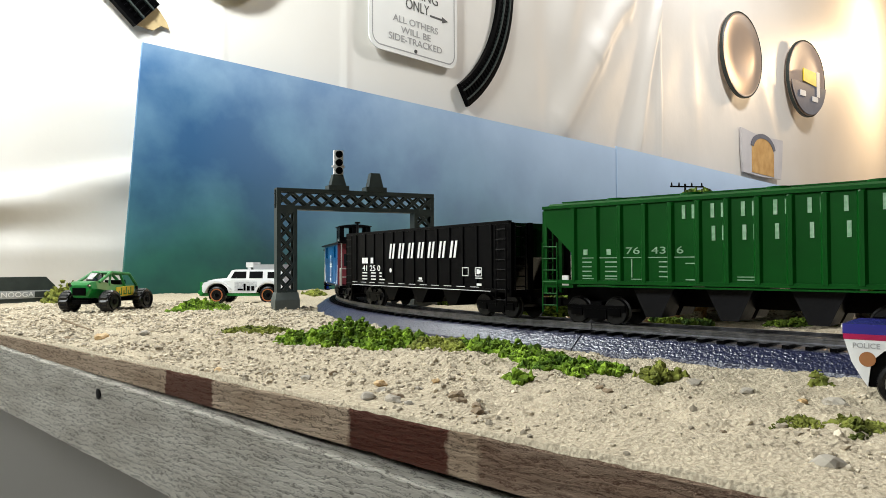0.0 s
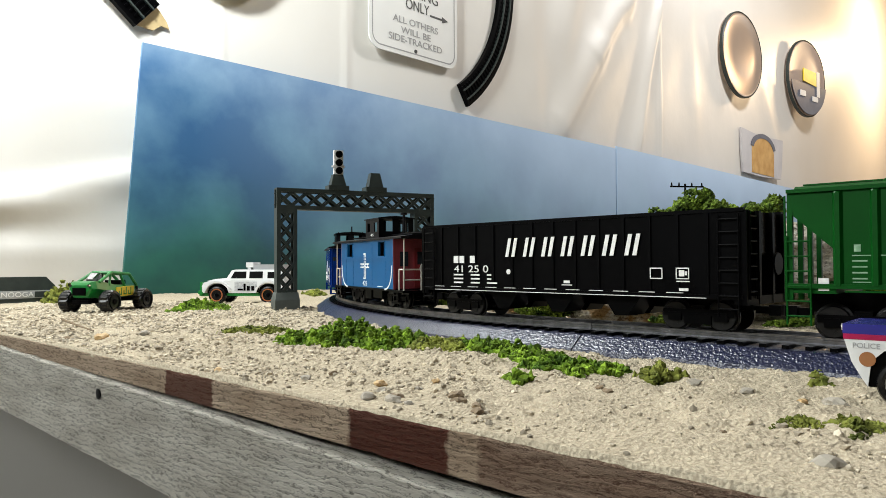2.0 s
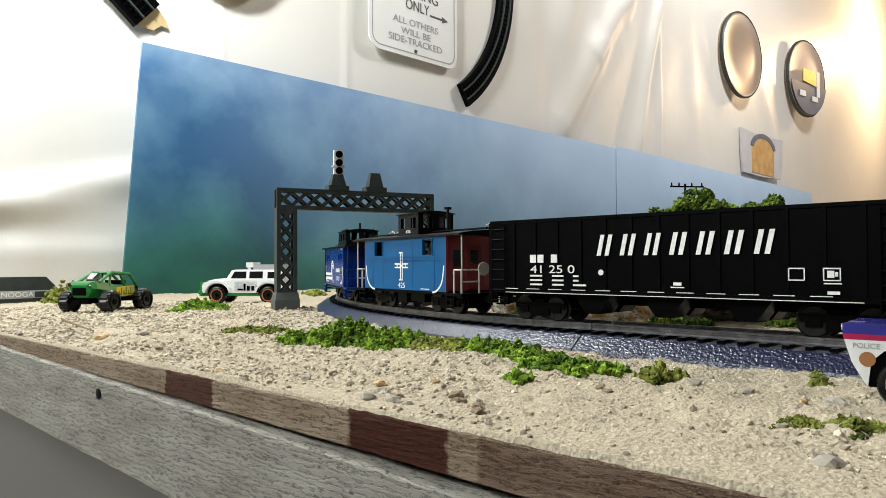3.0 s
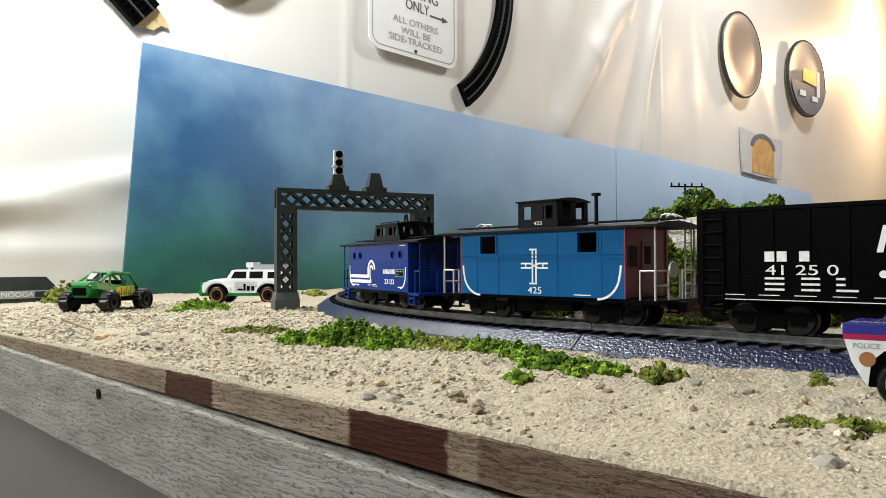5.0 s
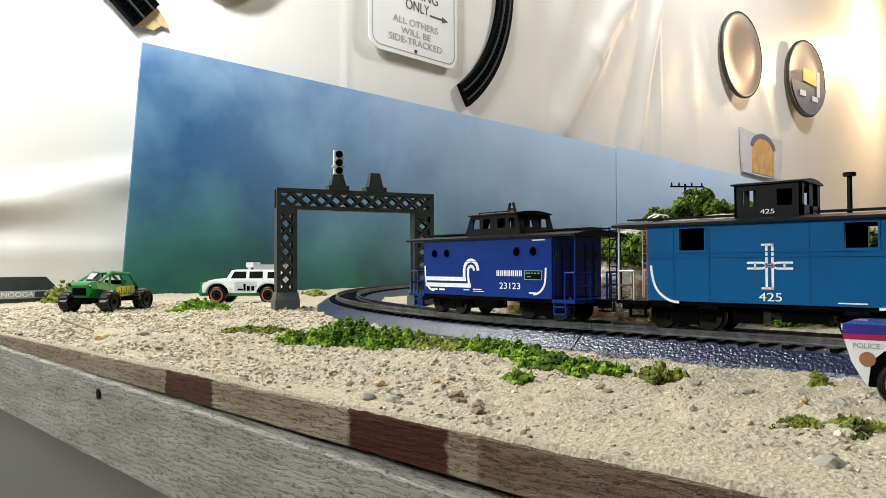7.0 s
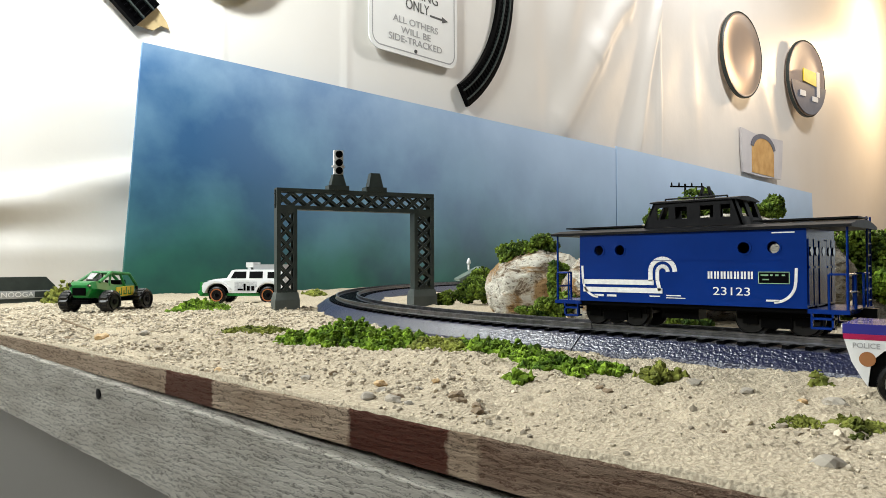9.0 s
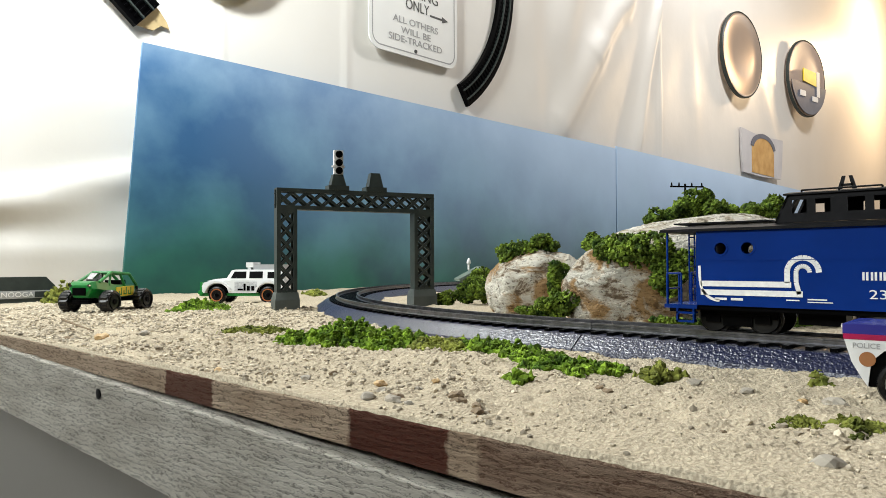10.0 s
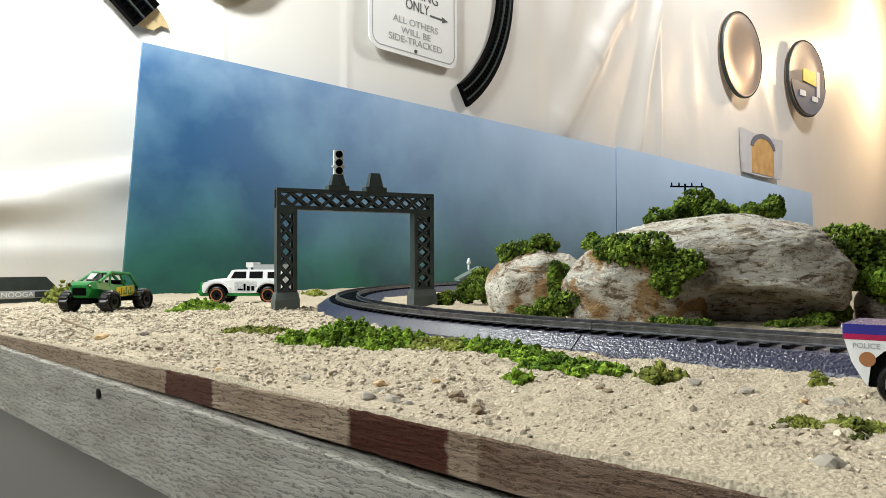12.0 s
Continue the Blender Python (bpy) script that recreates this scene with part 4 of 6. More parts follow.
def blue_caboose():
    car = thing("caboose", "deep blue model caboose with port holes and black roof", "caboose", group="train cars")
    L, W, z0, z1 = 41.5, 16.6, 9.6, 35.6
    ports = [(-33.0, 29.3, 2.3), (-24.0, 29.3, 2.3), (22.0, 29.4, 2.3), (31.5, 29.4, 2.3)]
    for d in (-1, 1):
        side = part("side_wall", disc_wall(-L, L, z0, z1, ports, d * W, d * (W - 1.2)), DEEP_BLUE, car)
        for a, z, r in ports:
            bm = bmesh.new()
            lathe(bm, [(r * 0.86 * K, d * (W - 0.6) * K), (r * 0.86 * K, d * (W + 0.25) * K), (r * 1.12 * K, d * (W + 0.25) * K), (r * 1.12 * K, d * (W - 0.6) * K)], 24, "y", (a * K, 0, z * K))
            bmesh.ops.delete(bm, geom=[f for f in bm.faces if len(f.verts) > 4], context="FACES_ONLY")
            part("port_frame", bm, DEEP_BLUE, side, smooth=False)
        y0, y1 = sorted((d * (W - 0.3), d * (W + 0.15)))
        part("seam", mb((-L, L, y0, y1, 25.2, 25.4)), DEEP_BLUE, car)
    for d in (-1, 1):
        a0, a1 = sorted((d * (L - 1.2), d * L))
        wall = part("end_wall", mb((a0, a1, -W + 1.2, W - 1.2, z0, z1)), DEEP_BLUE, car, "deep blue end wall")
        a0, a1 = sorted((d * L, d * (L + 0.6)))
        part("end_door", mb((a0, a1, -4.2, 4.2, z0 + 1, 31.5)), DEEP_BLUE, wall)
        for yy in (-13.5, -7.6, 7.6, 13.5):
            part("end_panel", mb((a0, a1 - 0.2, yy - 2.2, yy + 2.2, z0 + 1, 32), (a0, a1 + 0.2, yy - 2.2, yy + 2.2, 22.5, 23.2)), DEEP_BLUE, wall)
        for yy in (-13.5, -7.6, 0, 7.6, 13.5):
            bm = bmesh.new()
            rod(bm, (a0 * K, yy * K, 28 * K), ((a1 + 0.15) * K, yy * K, 28 * K), 1.5 * K, 14)
            part("end_window", bm, GLASS, wall)
        platform(car, d, L, 53.5, W, 9.6, 36, DEEP_BLUE, DEEP_BLUE, 2)
        coupler(car, d * 49, d)
        bogie(car, d * 30)
    part("floor_pan", mb((-L, L, -W + 1.2, W - 1.2, z0 - 1.6, z0 + 0.4)), BLACK, car)
    part("underframe", mb((-48, 48, -3, 3, 7, 8.4), (-10, 4, -11, -4, 4, 8.4)), BLACK, car, "black underframe with tank")
    part("roof", roof_shape(bmesh.new(), 54.5, W + 1.2, 35.4, 1.9), ROOF_BLACK, car, "black tin roof")
    for a0, a1 in ((-54, -20), (22, 54)):
        part("roof_walk", mb((a0, a1, -7, 7, 38.6, 39.1)), ROOF_BLACK, car)
    cupola(car, -17.0, 20.0, 11, 37.6, 46.6, 4.0, 3.0, ROOF_BLACK, [(-11.6, -7.0, 40.6, 45), (-4.5, 0, 40.6, 45), (4.8, 9.6, 40.6, 45), (12.0, 15.6, 40.6, 45)])
    bm = bmesh.new()
    prism(bm, [(-1.2 * K, 47 * K), (0.2 * K, 47 * K), (1.6 * K, 53 * K), (0.6 * K, 53 * K)], 1.0 * K, 1.8 * K, "y")
    prism(bm, [(5.4 * K, 47 * K), (4.0 * K, 47 * K), (2.6 * K, 53 * K), (3.6 * K, 53 * K)], 1.0 * K, 1.8 * K, "y")
    box(bm, 0.4 * K, 3.8 * K, 1.0 * K, 1.8 * K, 49.6 * K, 50.4 * K)
    part("aerial", bm, ROOF_BLACK, car, "black roof aerial frame")
    bm = bmesh.new()
    for s in (-1, 1):
        rod(bm, (-9 * K, s * 9 * K, 48.2 * K), (14 * K, s * 9 * K, 48.2 * K), 0.3 * K)
        for a in (-9, 2, 14):
            rod(bm, (a * K, s * 9 * K, 47.2 * K), (a * K, s * 9 * K, 48.2 * K), 0.3 * K)
    part("roof_grab", bm, ROOF_BLACK, car)
    y = -W
    bm = strip(bmesh.new(), [(-40.4, 23.4), (-40.2, 18)] + arc_pts(-33.5, 18, 6.6, 180, 270), 0.9, y)
    part("corner_stripe", bm, WHITE_INK, car, "curved white corner stripe")
    bm = strip(bmesh.new(), [(38.4, 22.6), (38.2, 18)] + arc_pts(31.5, 18, 6.6, 0, -90), 0.9, y)
    part("corner_stripe", bm, WHITE_INK, car, "curved white corner stripe")
    bm = bmesh.new()
    strip(bm, [(-40, 17.2), (-10.4, 17.2)], 1.9, y)
    strip(bm, [(-40, 14.2), (-7.0, 14.2)], 1.9, y)
    strip(bm, [(-11.6, 17.8)] + arc_pts(-6.9, 21.2, 4.7, 180, 0), 1.7, y)
    strip(bm, [(-8.0, 14.2), (-8.9, 18)] + arc_pts(-6.9, 21.2, 2.0, 180, 0), 1.4, y)
    part("emblem", bm, WHITE_INK, car, "white wheel-and-rails emblem")
    part("lettering", slant_blocks(bmesh.new(), 9.4, 25.2, 7, 18.9, 21.4, y, 0.0, 0.72, 0.62), WHITE_INK, car, "white block lettering")
    side_text("23123", 17.8, 14.5, 3.9, 12.4, y, WHITE_INK, car)
    part("data_panel", bars([(26.6, 36.4, 17.4, 21.4)], y + 0.05), BLACK, car)
    marks("data_bar", [(26.6, 36.4, 17.4, 17.65), (26.6, 36.4, 21.15, 21.4), (26.6, 26.85, 17.4, 21.4), (36.15, 36.4, 17.4, 21.4), (27.4, 29.8, 20, 20.5), (30.4, 31.2, 20, 20.5), (32, 33, 20, 20.5), (34, 35, 20, 20.5), (28, 30, 18.6, 19)], y - 0.1, GREY_INK, car)
    marks("data_bar", [(-35, -31, 11.6, 12.4), (-29.6, -25.6, 11.6, 12.4), (-12, -8, 12, 12.4), (-5.6, 0, 12.4, 12.8), (-5.6, 1.6, 11.6, 11.9), (29, 33, 11.6, 12.2), (31, 38, 34, 34.4)], y, WHITE_INK, car)
    TRAIN.append((car, -0.3621, 0.035))
    return car


open_hopper()
covered_hopper()
wood_caboose()
blue_caboose()


# ---- signal bridge ----
def bar2(bm, p, q, w, y0, y1):
    """A flat bar of width w from p to q in the (a, z) plane, between y0 and y1; millimetres."""
    d = (Vector(q) - Vector(p)).normalized()
    n = Vector((-d.y, d.x)) * (w / 2)
    pts = [Vector(p) + n, Vector(q) + n, Vector(q) - n, Vector(p) - n]
    return prism(bm, [(v.x * K, v.y * K) for v in pts], y0 * K, y1 * K, "y")


def lattice(a0, a1, z0, z1, rim, depth, cells, upright):
    """A box girder: rims on four sides, crossed bars on its front and back."""
    bm = bmesh.new()
    for y0, y1 in ((0, 1.6), (depth - 1.6, depth)):
        for r in ((a0, a0 + rim, z0, z1), (a1 - rim, a1, z0, z1), (a0 + rim, a1 - rim, z0, z0 + rim), (a0 + rim, a1 - rim, z1 - rim, z1)):
            box(bm, r[0] * K, r[1] * K, y0 * K, y1 * K, r[2] * K, r[3] * K)
        n = cells
        for i in range(n):
            if upright:
                lo, hi = z0 + (z1 - z0) * i / n, z0 + (z1 - z0) * (i + 1) / n
                bar2(bm, (a0 + rim, lo), (a1 - rim, hi), 1.9, y0 + 0.2, y1 - 0.2)
                bar2(bm, (a1 - rim, lo), (a0 + rim, hi), 1.9, y0 + 0.3, y1 - 0.3)
            else:
                lo, hi = a0 + (a1 - a0) * i / n, a0 + (a1 - a0) * (i + 1) / n
                bar2(bm, (lo, z0 + rim), (hi, z1 - rim), 1.9, y0 + 0.2, y1 - 0.2)
                bar2(bm, (hi, z0 + rim), (lo, z1 - rim), 1.9, y0 + 0.3, y1 - 0.3)
    if upright:
        for x in (a0, a1 - 1.0):
            box(bm, x * K, (x + 1.0) * K, 1.6 * K, (depth - 1.6) * K, z0 * K, z1 * K)
    else:
        for z in (z0, z1 - 1.0):
            box(bm, a0 * K, a1 * K, 1.6 * K, (depth - 1.6) * K, z * K, (z + 1.0) * K)
    return bm


GREY_PLASTIC = mat("grey_plastic", (0.085, 0.097, 0.093), 0.45, colour2=(0.065, 0.076, 0.073), scale=120, bump=0.0002, spec=0.3)


def signal_bridge():
    m = Matrix.Translation((0.301, 0.434, 0)) @ Matrix.Rotation(radians(-21.15), 4, "Z")
    g = thing("signal_bridge", "dark grey plastic lattice signal bridge standing over the track", "signal bridge", m)
    for a0, a1, inner in ((-6.3, 8.8, 1), (104.0, 121.4, -1)):
        part("post", lattice(a0, a1, 12, 74.5, 2.8, 9, 6, True), DARK, g, "lattice post")
        bm = bmesh.new()
        lo = [bm.verts.new((x * K, y * K, 13 * K)) for x, y in ((a0 - 0.6, -0.6), (a1 + 0.6, -0.6), (a1 + 0.6, 9.6), (a0 - 0.6, 9.6))]
        mid = [bm.verts.new((x * K, y * K, 7.5 * K)) for x, y in ((a0 - 1.8, -2.6), (a1 + 1.2, -2.6), (a1 + 1.2, 11.6), (a0 - 1.8, 11.6))]
        bot = [bm.verts.new((x * K, y * K, -3 * K)) for x, y in ((a0 - 2.0, -2.8), (a1 + 1.4, -2.8), (a1 + 1.4, 11.8), (a0 - 2.0, 11.8))]
        bm.faces.new(lo)
        bm.faces.new(bot[::-1])
        for u, v in ((lo, mid), (mid, bot)):
            for i in range(4):
                j = (i + 1) % 4
                bm.faces.new((u[i], u[j], v[j], v[i]))
        part("footing", bm, GREY_PLASTIC, g, "grey stepped footing", bevel=0.0004)
    part("beam", lattice(-6.3, 121.4, 74.5, 90.3, 3.0, 9, 11, False), DARK, g, "lattice cross beam")
    for c, w, top in ((41.1, 8.0, 102.5), (71.5, 8.5, 105.0)):
        bm = mb((c - w, c + w, -0.6, 9.6, 90.2, 93.8))
        lo = [bm.verts.new((x * K, y * K, 93.8 * K)) for x, y in ((c - 6, 0.2), (c + 6, 0.2), (c + 6, 8.8), (c - 6, 8.8))]
        hi = [bm.verts.new((x * K, y * K, top * K)) for x, y in ((c - 3.8, 1.8), (c + 3.8, 1.8), (c + 3.8, 7.2), (c - 3.8, 7.2))]
        bm.faces.new(hi)
        for i in range(4):
            j = (i + 1) % 4
            bm.faces.new((lo[i], lo[j], hi[j], hi[i]))
        part("pedestal", bm, DARK, g, "tapered signal pedestal")
    head = part("signal_head", mb((37.9, 45.2, 2, 5, 102.5, 121.2), (36.6, 46.4, 2.4, 4.6, 108, 109.4)), WHITE, g, "white signal head", bevel=0.0007)
    for z in (118.0, 111.5, 105.4):
        bm = bmesh.new()
        lathe(bm, [(2.7 * K, 2.1 * K), (2.7 * K, 0.4 * K), (2.2 * K, 0.4 * K), (2.2 * K, 1.4 * K), (0.2 * K, 1.5 * K)], 18, "y", (41.6 * K, 0, z * K))
        part("lens", bm, BLACK, head, "black round signal lens")
    return g


signal_bridge()

# ---- boulders ----
ROCK_WARM = rock_mat("brown_boulder", (0.82, 0.78, 0.68), (0.36, 0.20, 0.065), (0.09, 0.05, 0.02), 1.7, 0.9, 0.4)


def boulder(at, size, turn, seed, label, material, lean=0.0, overhang=0.0, power=2.4, rough=1.0, fine=6):
    """A water-worn layered stone: size is its half width, half depth and height over the ground; its lower front may be undercut."""
    bm = bmesh.new()
    bmesh.ops.create_icosphere(bm, subdivisions=fine, radius=1)
    o = Vector((seed * 3.1, seed * 1.7, seed))
    for v in bm.verts:
        n = v.co.normalized()
        p = n * (abs(n.x) ** power + abs(n.y) ** power + abs(n.z) ** power) ** (-1 / power)
        q = Vector((p.x, p.y, p.z + 0.12 * p.x))
        f = 1 + rough * (0.13 * noise.noise(p * 1.1 + o) + 0.07 * noise.noise(p * 2.6 + o)) + 0.022 * noise.noise(p * 7 + o)
        f += 0.016 * abs(noise.noise(Vector((q.x * 4, q.y * 4, q.z * 15)) + o)) + 0.010 * noise.noise(Vector((q.x * 13, q.y * 13, q.z * 40)) + o)
        f += 0.006 * noise.noise(p * 34 + o)
        p = p * f
        if overhang and p.y < 0.2:
            brow = -0.08 - 0.75 * (p.x - 0.25) ** 2 + 0.10 * noise.noise(p * 3 + o) + 0.05 * noise.noise(p * 9 + o)
            under = 1 / (1 + math.exp(min(60.0, (p.z - brow) * 26)))
            p.y += overhang * under * (0.2 - p.y) * (0.55 + min(0.6, max(0.0, brow - p.z)))
            p.y -= 0.05 * math.exp(-((p.z - brow - 0.05) / 0.10) ** 2)
        p.x += lean * max(0.0, p.z) ** 1.5
        v.co = Vector((p.x * size[0], p.y * size[1], p.z * size[2] * 0.62 + size[2] * 0.38))
    me = finish("boulder", bm, material, True)
    ob = new("boulder", me)
    ob.matrix_world = Matrix.Translation(at) @ Matrix.Rotation(radians(turn), 4, "Z")
    return tagged(ob, label, "rock", group="boulders")


boulder((0.3972, 0.2793, 0.0), (0.0315, 0.0270, 0.0421), -54, 2.0, "pale rounded boulder with brown stains behind the track", ROCK_WARM, 0.25)
boulder((0.4489, 0.1764, 0.0), (0.0720, 0.0855, 0.0605), -67, 5.0, "large grey layered boulder topped with green bushes", ROCK, 0.0, 0.30, 3.2, 0.6, 7)
boulder((0.3742, 0.1938, 0.0), (0.0387, 0.0333, 0.0457), -61, 8.0, "brown-stained rounded boulder with mossy top", ROCK_WARM, 0.1, 0.0, 2.8, 1.0, 7)
boulder((0.4797, 0.0830, 0.0), (0.0198, 0.0180, 0.0214), -70, 3.0, "small pale boulder beside the bushes", ROCK)

# ---- foliage: clumps of many small tufts ----
ICO = bmesh.new()
bmesh.ops.create_icosphere(ICO, subdivisions=1, radius=1)
ICO_V = np.array([v.co[:] for v in ICO.verts])
ICO_F = np.array([[v.index for v in f.verts] for f in ICO.faces])
ICO.free()
RNG = np.random.default_rng(7)


def tufts(centres, radii):
    """One mesh of small crumpled tufts at the given centres."""
    n, k = len(centres), len(ICO_V)
    jit = 1 + 0.45 * RNG.standard_normal((n, k, 1)).clip(-1.5, 1.8)
    squash = 1 + 0.25 * RNG.standard_normal((n, 1, 3)).clip(-1.5, 1.5)
    v = centres[:, None, :] + ICO_V[None] * jit * squash * radii[:, None, None]
    f = ICO_F[None] + (np.arange(n) * k)[:, None, None]
    me = bpy.data.meshes.new("tufts")
    me.from_pydata(v.reshape(-1, 3).tolist(), [], f.reshape(-1, 3).tolist())
    return me


def clump_points(at, size, n, lump=5, hollow=0.72):
    """Points in a lumpy dome: several smaller lobes round the middle."""
    lobes = RNG.uniform(-1, 1, (lump, 3)) * np.array([0.62, 0.62, 0.5])
    lr = RNG.uniform(0.5, 0.75, lump)
    which = RNG.integers(0, lump, n)
    d = RNG.standard_normal((n, 3))
    d /= np.linalg.norm(d, axis=1)[:, None]
    p = lobes[which] + d * (lr[which] * RNG.uniform(hollow, 1.0, n))[:, None]
    return np.array(at) + p * np.array(size)


def bush(name, spots, material, label, category, tuft=0.00088, density=3.6, turn=-47.4, group=""):
    """spots: centre and half width, half depth, half height of each lobe group; one plant."""
    c, s = math.cos(radians(turn)), math.sin(radians(turn))
    plant = thing(name, label, category, None, group)
    for at, size in spots:
        n = int(density * 260 * (size[0] * size[2] / 0.0001) ** 0.85) + 60
        q = clump_points((0, 0, 0), size, n, 3 + int(size[0] / 0.006))
        x, y = q[:, 0] * c - q[:, 1] * s, q[:, 0] * s + q[:, 1] * c
        pts = np.stack([x, y, q[:, 2]], 1) + np.array(at)
        me = tufts(pts, RNG.uniform(0.6, 1.35, len(pts)) * tuft)
        me.materials.append(material)
        ob = new("clump", me)
        ob.parent = plant
    return plant


G = "scenic bushes"
bush("bush", [((0.3944, 0.2824, 0.0393), (0.0194, 0.0131, 0.0094)), ((0.4021, 0.2737, 0.0471), (0.0097, 0.0087, 0.0062)), ((0.3829, 0.2884, 0.0355), (0.0077, 0.0077, 0.0069))], BUSH, "dark green lichen bush on a boulder", "bush", group=G)
bush("bush", [((0.3522, 0.2291, 0.0235), (0.0081, 0.0072, 0.0153)), ((0.3355, 0.2210, 0.0096), (0.0112, 0.0086, 0.0069)), ((0.3365, 0.2333, 0.0068), (0.0132, 0.0049, 0.0041))], BUSH, "dark green lichen bush between two boulders", "bush", group=G)
bush("bush", [((0.3639, 0.2156, 0.0451), (0.0080, 0.0080, 0.0067)), ((0.3470, 0.1916, 0.0393), (0.0156, 0.0131, 0.0094)), ((0.3513, 0.1737, 0.0367), (0.0176, 0.0170, 0.0121)), ((0.3585, 0.1580, 0.0312), (0.0144, 0.0144, 0.0120)), ((0.3485, 0.1598, 0.0231), (0.0088, 0.0088, 0.0071)), ((0.3743, 0.1515, 0.0323), (0.0092, 0.0092, 0.0067))], BUSH, "spreading green lichen bush draped over a boulder", "bush", group=G)
bush("bush", [((0.4218, 0.2051, 0.0626), (0.0073, 0.0073, 0.0055)), ((0.4321, 0.1939, 0.0673), (0.0087, 0.0087, 0.0066)), ((0.4395, 0.1858, 0.0713), (0.0102, 0.0102, 0.0095)), ((0.4488, 0.1756, 0.0727), (0.0095, 0.0095, 0.0116))], BUSH, "row of green lichen bushes on top of a boulder", "bush", group=G)
bush("bush", [((0.4592, 0.1643, 0.0655), (0.0109, 0.0107, 0.0077)), ((0.4690, 0.1536, 0.0680), (0.0109, 0.0092, 0.0066)), ((0.4751, 0.1470, 0.0694), (0.0080, 0.0080, 0.0073))], BUSH, "low green lichen bush on top of a boulder", "bush", group=G)
bush("bush", [((0.4577, 0.1068, 0.0443), (0.0146, 0.0146, 0.0139)), ((0.4616, 0.0962, 0.0343), (0.0157, 0.0157, 0.0164)), ((0.4822, 0.0869, 0.0383), (0.0134, 0.0134, 0.0127)), ((0.4478, 0.0983, 0.0222), (0.0096, 0.0096, 0.0083)), ((0.4572, 0.0882, 0.0205), (0.0128, 0.0128, 0.0109))], BUSH, "large dark green lichen bush beside a boulder", "bush", group=G)
bush("bush", [((0.4441, 0.0824, 0.0241), (0.0093, 0.0093, 0.0080))], MOSS, "bright green moss bush beside a boulder", "bush", group=G)
bush("bush", [((0.431, 0.3891, 0.0051), (0.0112, 0.0112, 0.0084)), ((0.4437, 0.3752, 0.0111), (0.0141, 0.0141, 0.0122)), ((0.4516, 0.3666, 0.0087), (0.0075, 0.0075, 0.0141)), ((0.4869, 0.4017, 0.0217), (0.0092, 0.0092, 0.0081))], BUSH, "green lichen bush by the small house", "bush", group=G)
# The next two moss patches wear the darker bush green in place of shadow.
bush("bush", [((0.4049, 0.1146, 0.0003), (0.0133, 0.0055, 0.0039)), ((0.3957, 0.1247, -0.0006), (0.0085, 0.0042, 0.003)), ((0.4155, 0.103, 0.0017), (0.0085, 0.0076, 0.0055)), ((0.4268, 0.098, 0.0049), (0.0049, 0.0049, 0.0049))], BUSH, "low green moss along the inner side of the track", "moss", group=G)
bush("bush", [((0.3302, 0.1537, 0.0046), (0.0078, 0.0032, 0.0023)), ((0.3360, 0.1408, 0.0043), (0.0067, 0.0031, 0.0023))], BUSH, "small green moss patch at a boulder foot", "moss", group=G)


def moss(spots, material, label, tuft=0.00072, density=2.7):
    """Flat ground cover; spots: x, y, radius, height."""
    pts = []
    for x, y, r, h in spots:
        n = int(density * 520 * (r / 0.012) ** 2)
        a, q = RNG.uniform(0, 2 * math.pi, n), np.sqrt(RNG.uniform(0, 1, n))
        edge = 1 + 0.35 * np.sin(a * 3 + x * 900) + 0.2 * np.sin(a * 7 + y * 700)
        px, py = x + r * q * edge * np.cos(a), y + r * q * edge * np.sin(a)
        lump = 0.55 + 0.45 * np.sin(px * 900) * np.sin(py * 800)
        pz = h * (1 - q ** 2) * (0.35 + 0.65 * lump) * RNG.uniform(0.2, 1, n)
        pz += np.array([ground_height(u, v) for u, v in zip(px, py)])
        pts.append(np.stack([px, py, pz], 1))
    pts = np.concatenate(pts)
    me = tufts(pts, RNG.uniform(0.6, 1.4, len(pts)) * tuft)
    me.materials.append(material)
    return tagged(new("moss", me), label, "moss", group="moss patches")


moss([(0.186, 0.262, 0.008, 0.0054), (0.190, 0.247, 0.012, 0.0081), (0.196, 0.234, 0.014, 0.0101), (0.205, 0.246, 0.013, 0.0108), (0.212, 0.262, 0.010, 0.0095), (0.198, 0.219, 0.012, 0.0081), (0.207, 0.213, 0.011, 0.0081), (0.216, 0.228, 0.009, 0.0068)], MOSS, "bright green moss patch spreading on the sand")
moss([(0.206, 0.196, 0.009, 0.004), (0.2035, 0.183, 0.008, 0.004), (0.212, 0.187, 0.006, 0.004)], OLIVE, "yellow-green moss on the sand beside the track")
moss([(0.213, 0.177, 0.008, 0.006), (0.210, 0.165, 0.009, 0.006), (0.206, 0.152, 0.009, 0.006), (0.199, 0.140, 0.009, 0.006), (0.194, 0.129, 0.010, 0.006), (0.192, 0.119, 0.008, 0.005), (0.199, 0.112, 0.006, 0.004)], MOSS, "green moss strip along the roadbed foot")
moss([(0.1635, 0.1205, 0.0035, 0.004)], MOSS, "small green moss tuft on the sand", 0.0008)
moss([(0.193, 0.0925, 0.0055, 0.006)], OLIVE, "dark olive moss tuft at the roadbed foot", 0.0009, 2.0)
moss([(0.217, 0.0555, 0.0026, 0.0055)], OLIVE, "small yellow-green moss tuft at the roadbed foot", 0.0007, 2.0)
moss([(0.1555, 0.0435, 0.0042, 0.0018)], OLIVE, "thin olive moss tuft on the sand", 0.00035, 4.0)
moss([(0.1585, 0.0330, 0.0050, 0.0026)], OLIVE, "green moss tuft on the sand", 0.0004, 4.0)
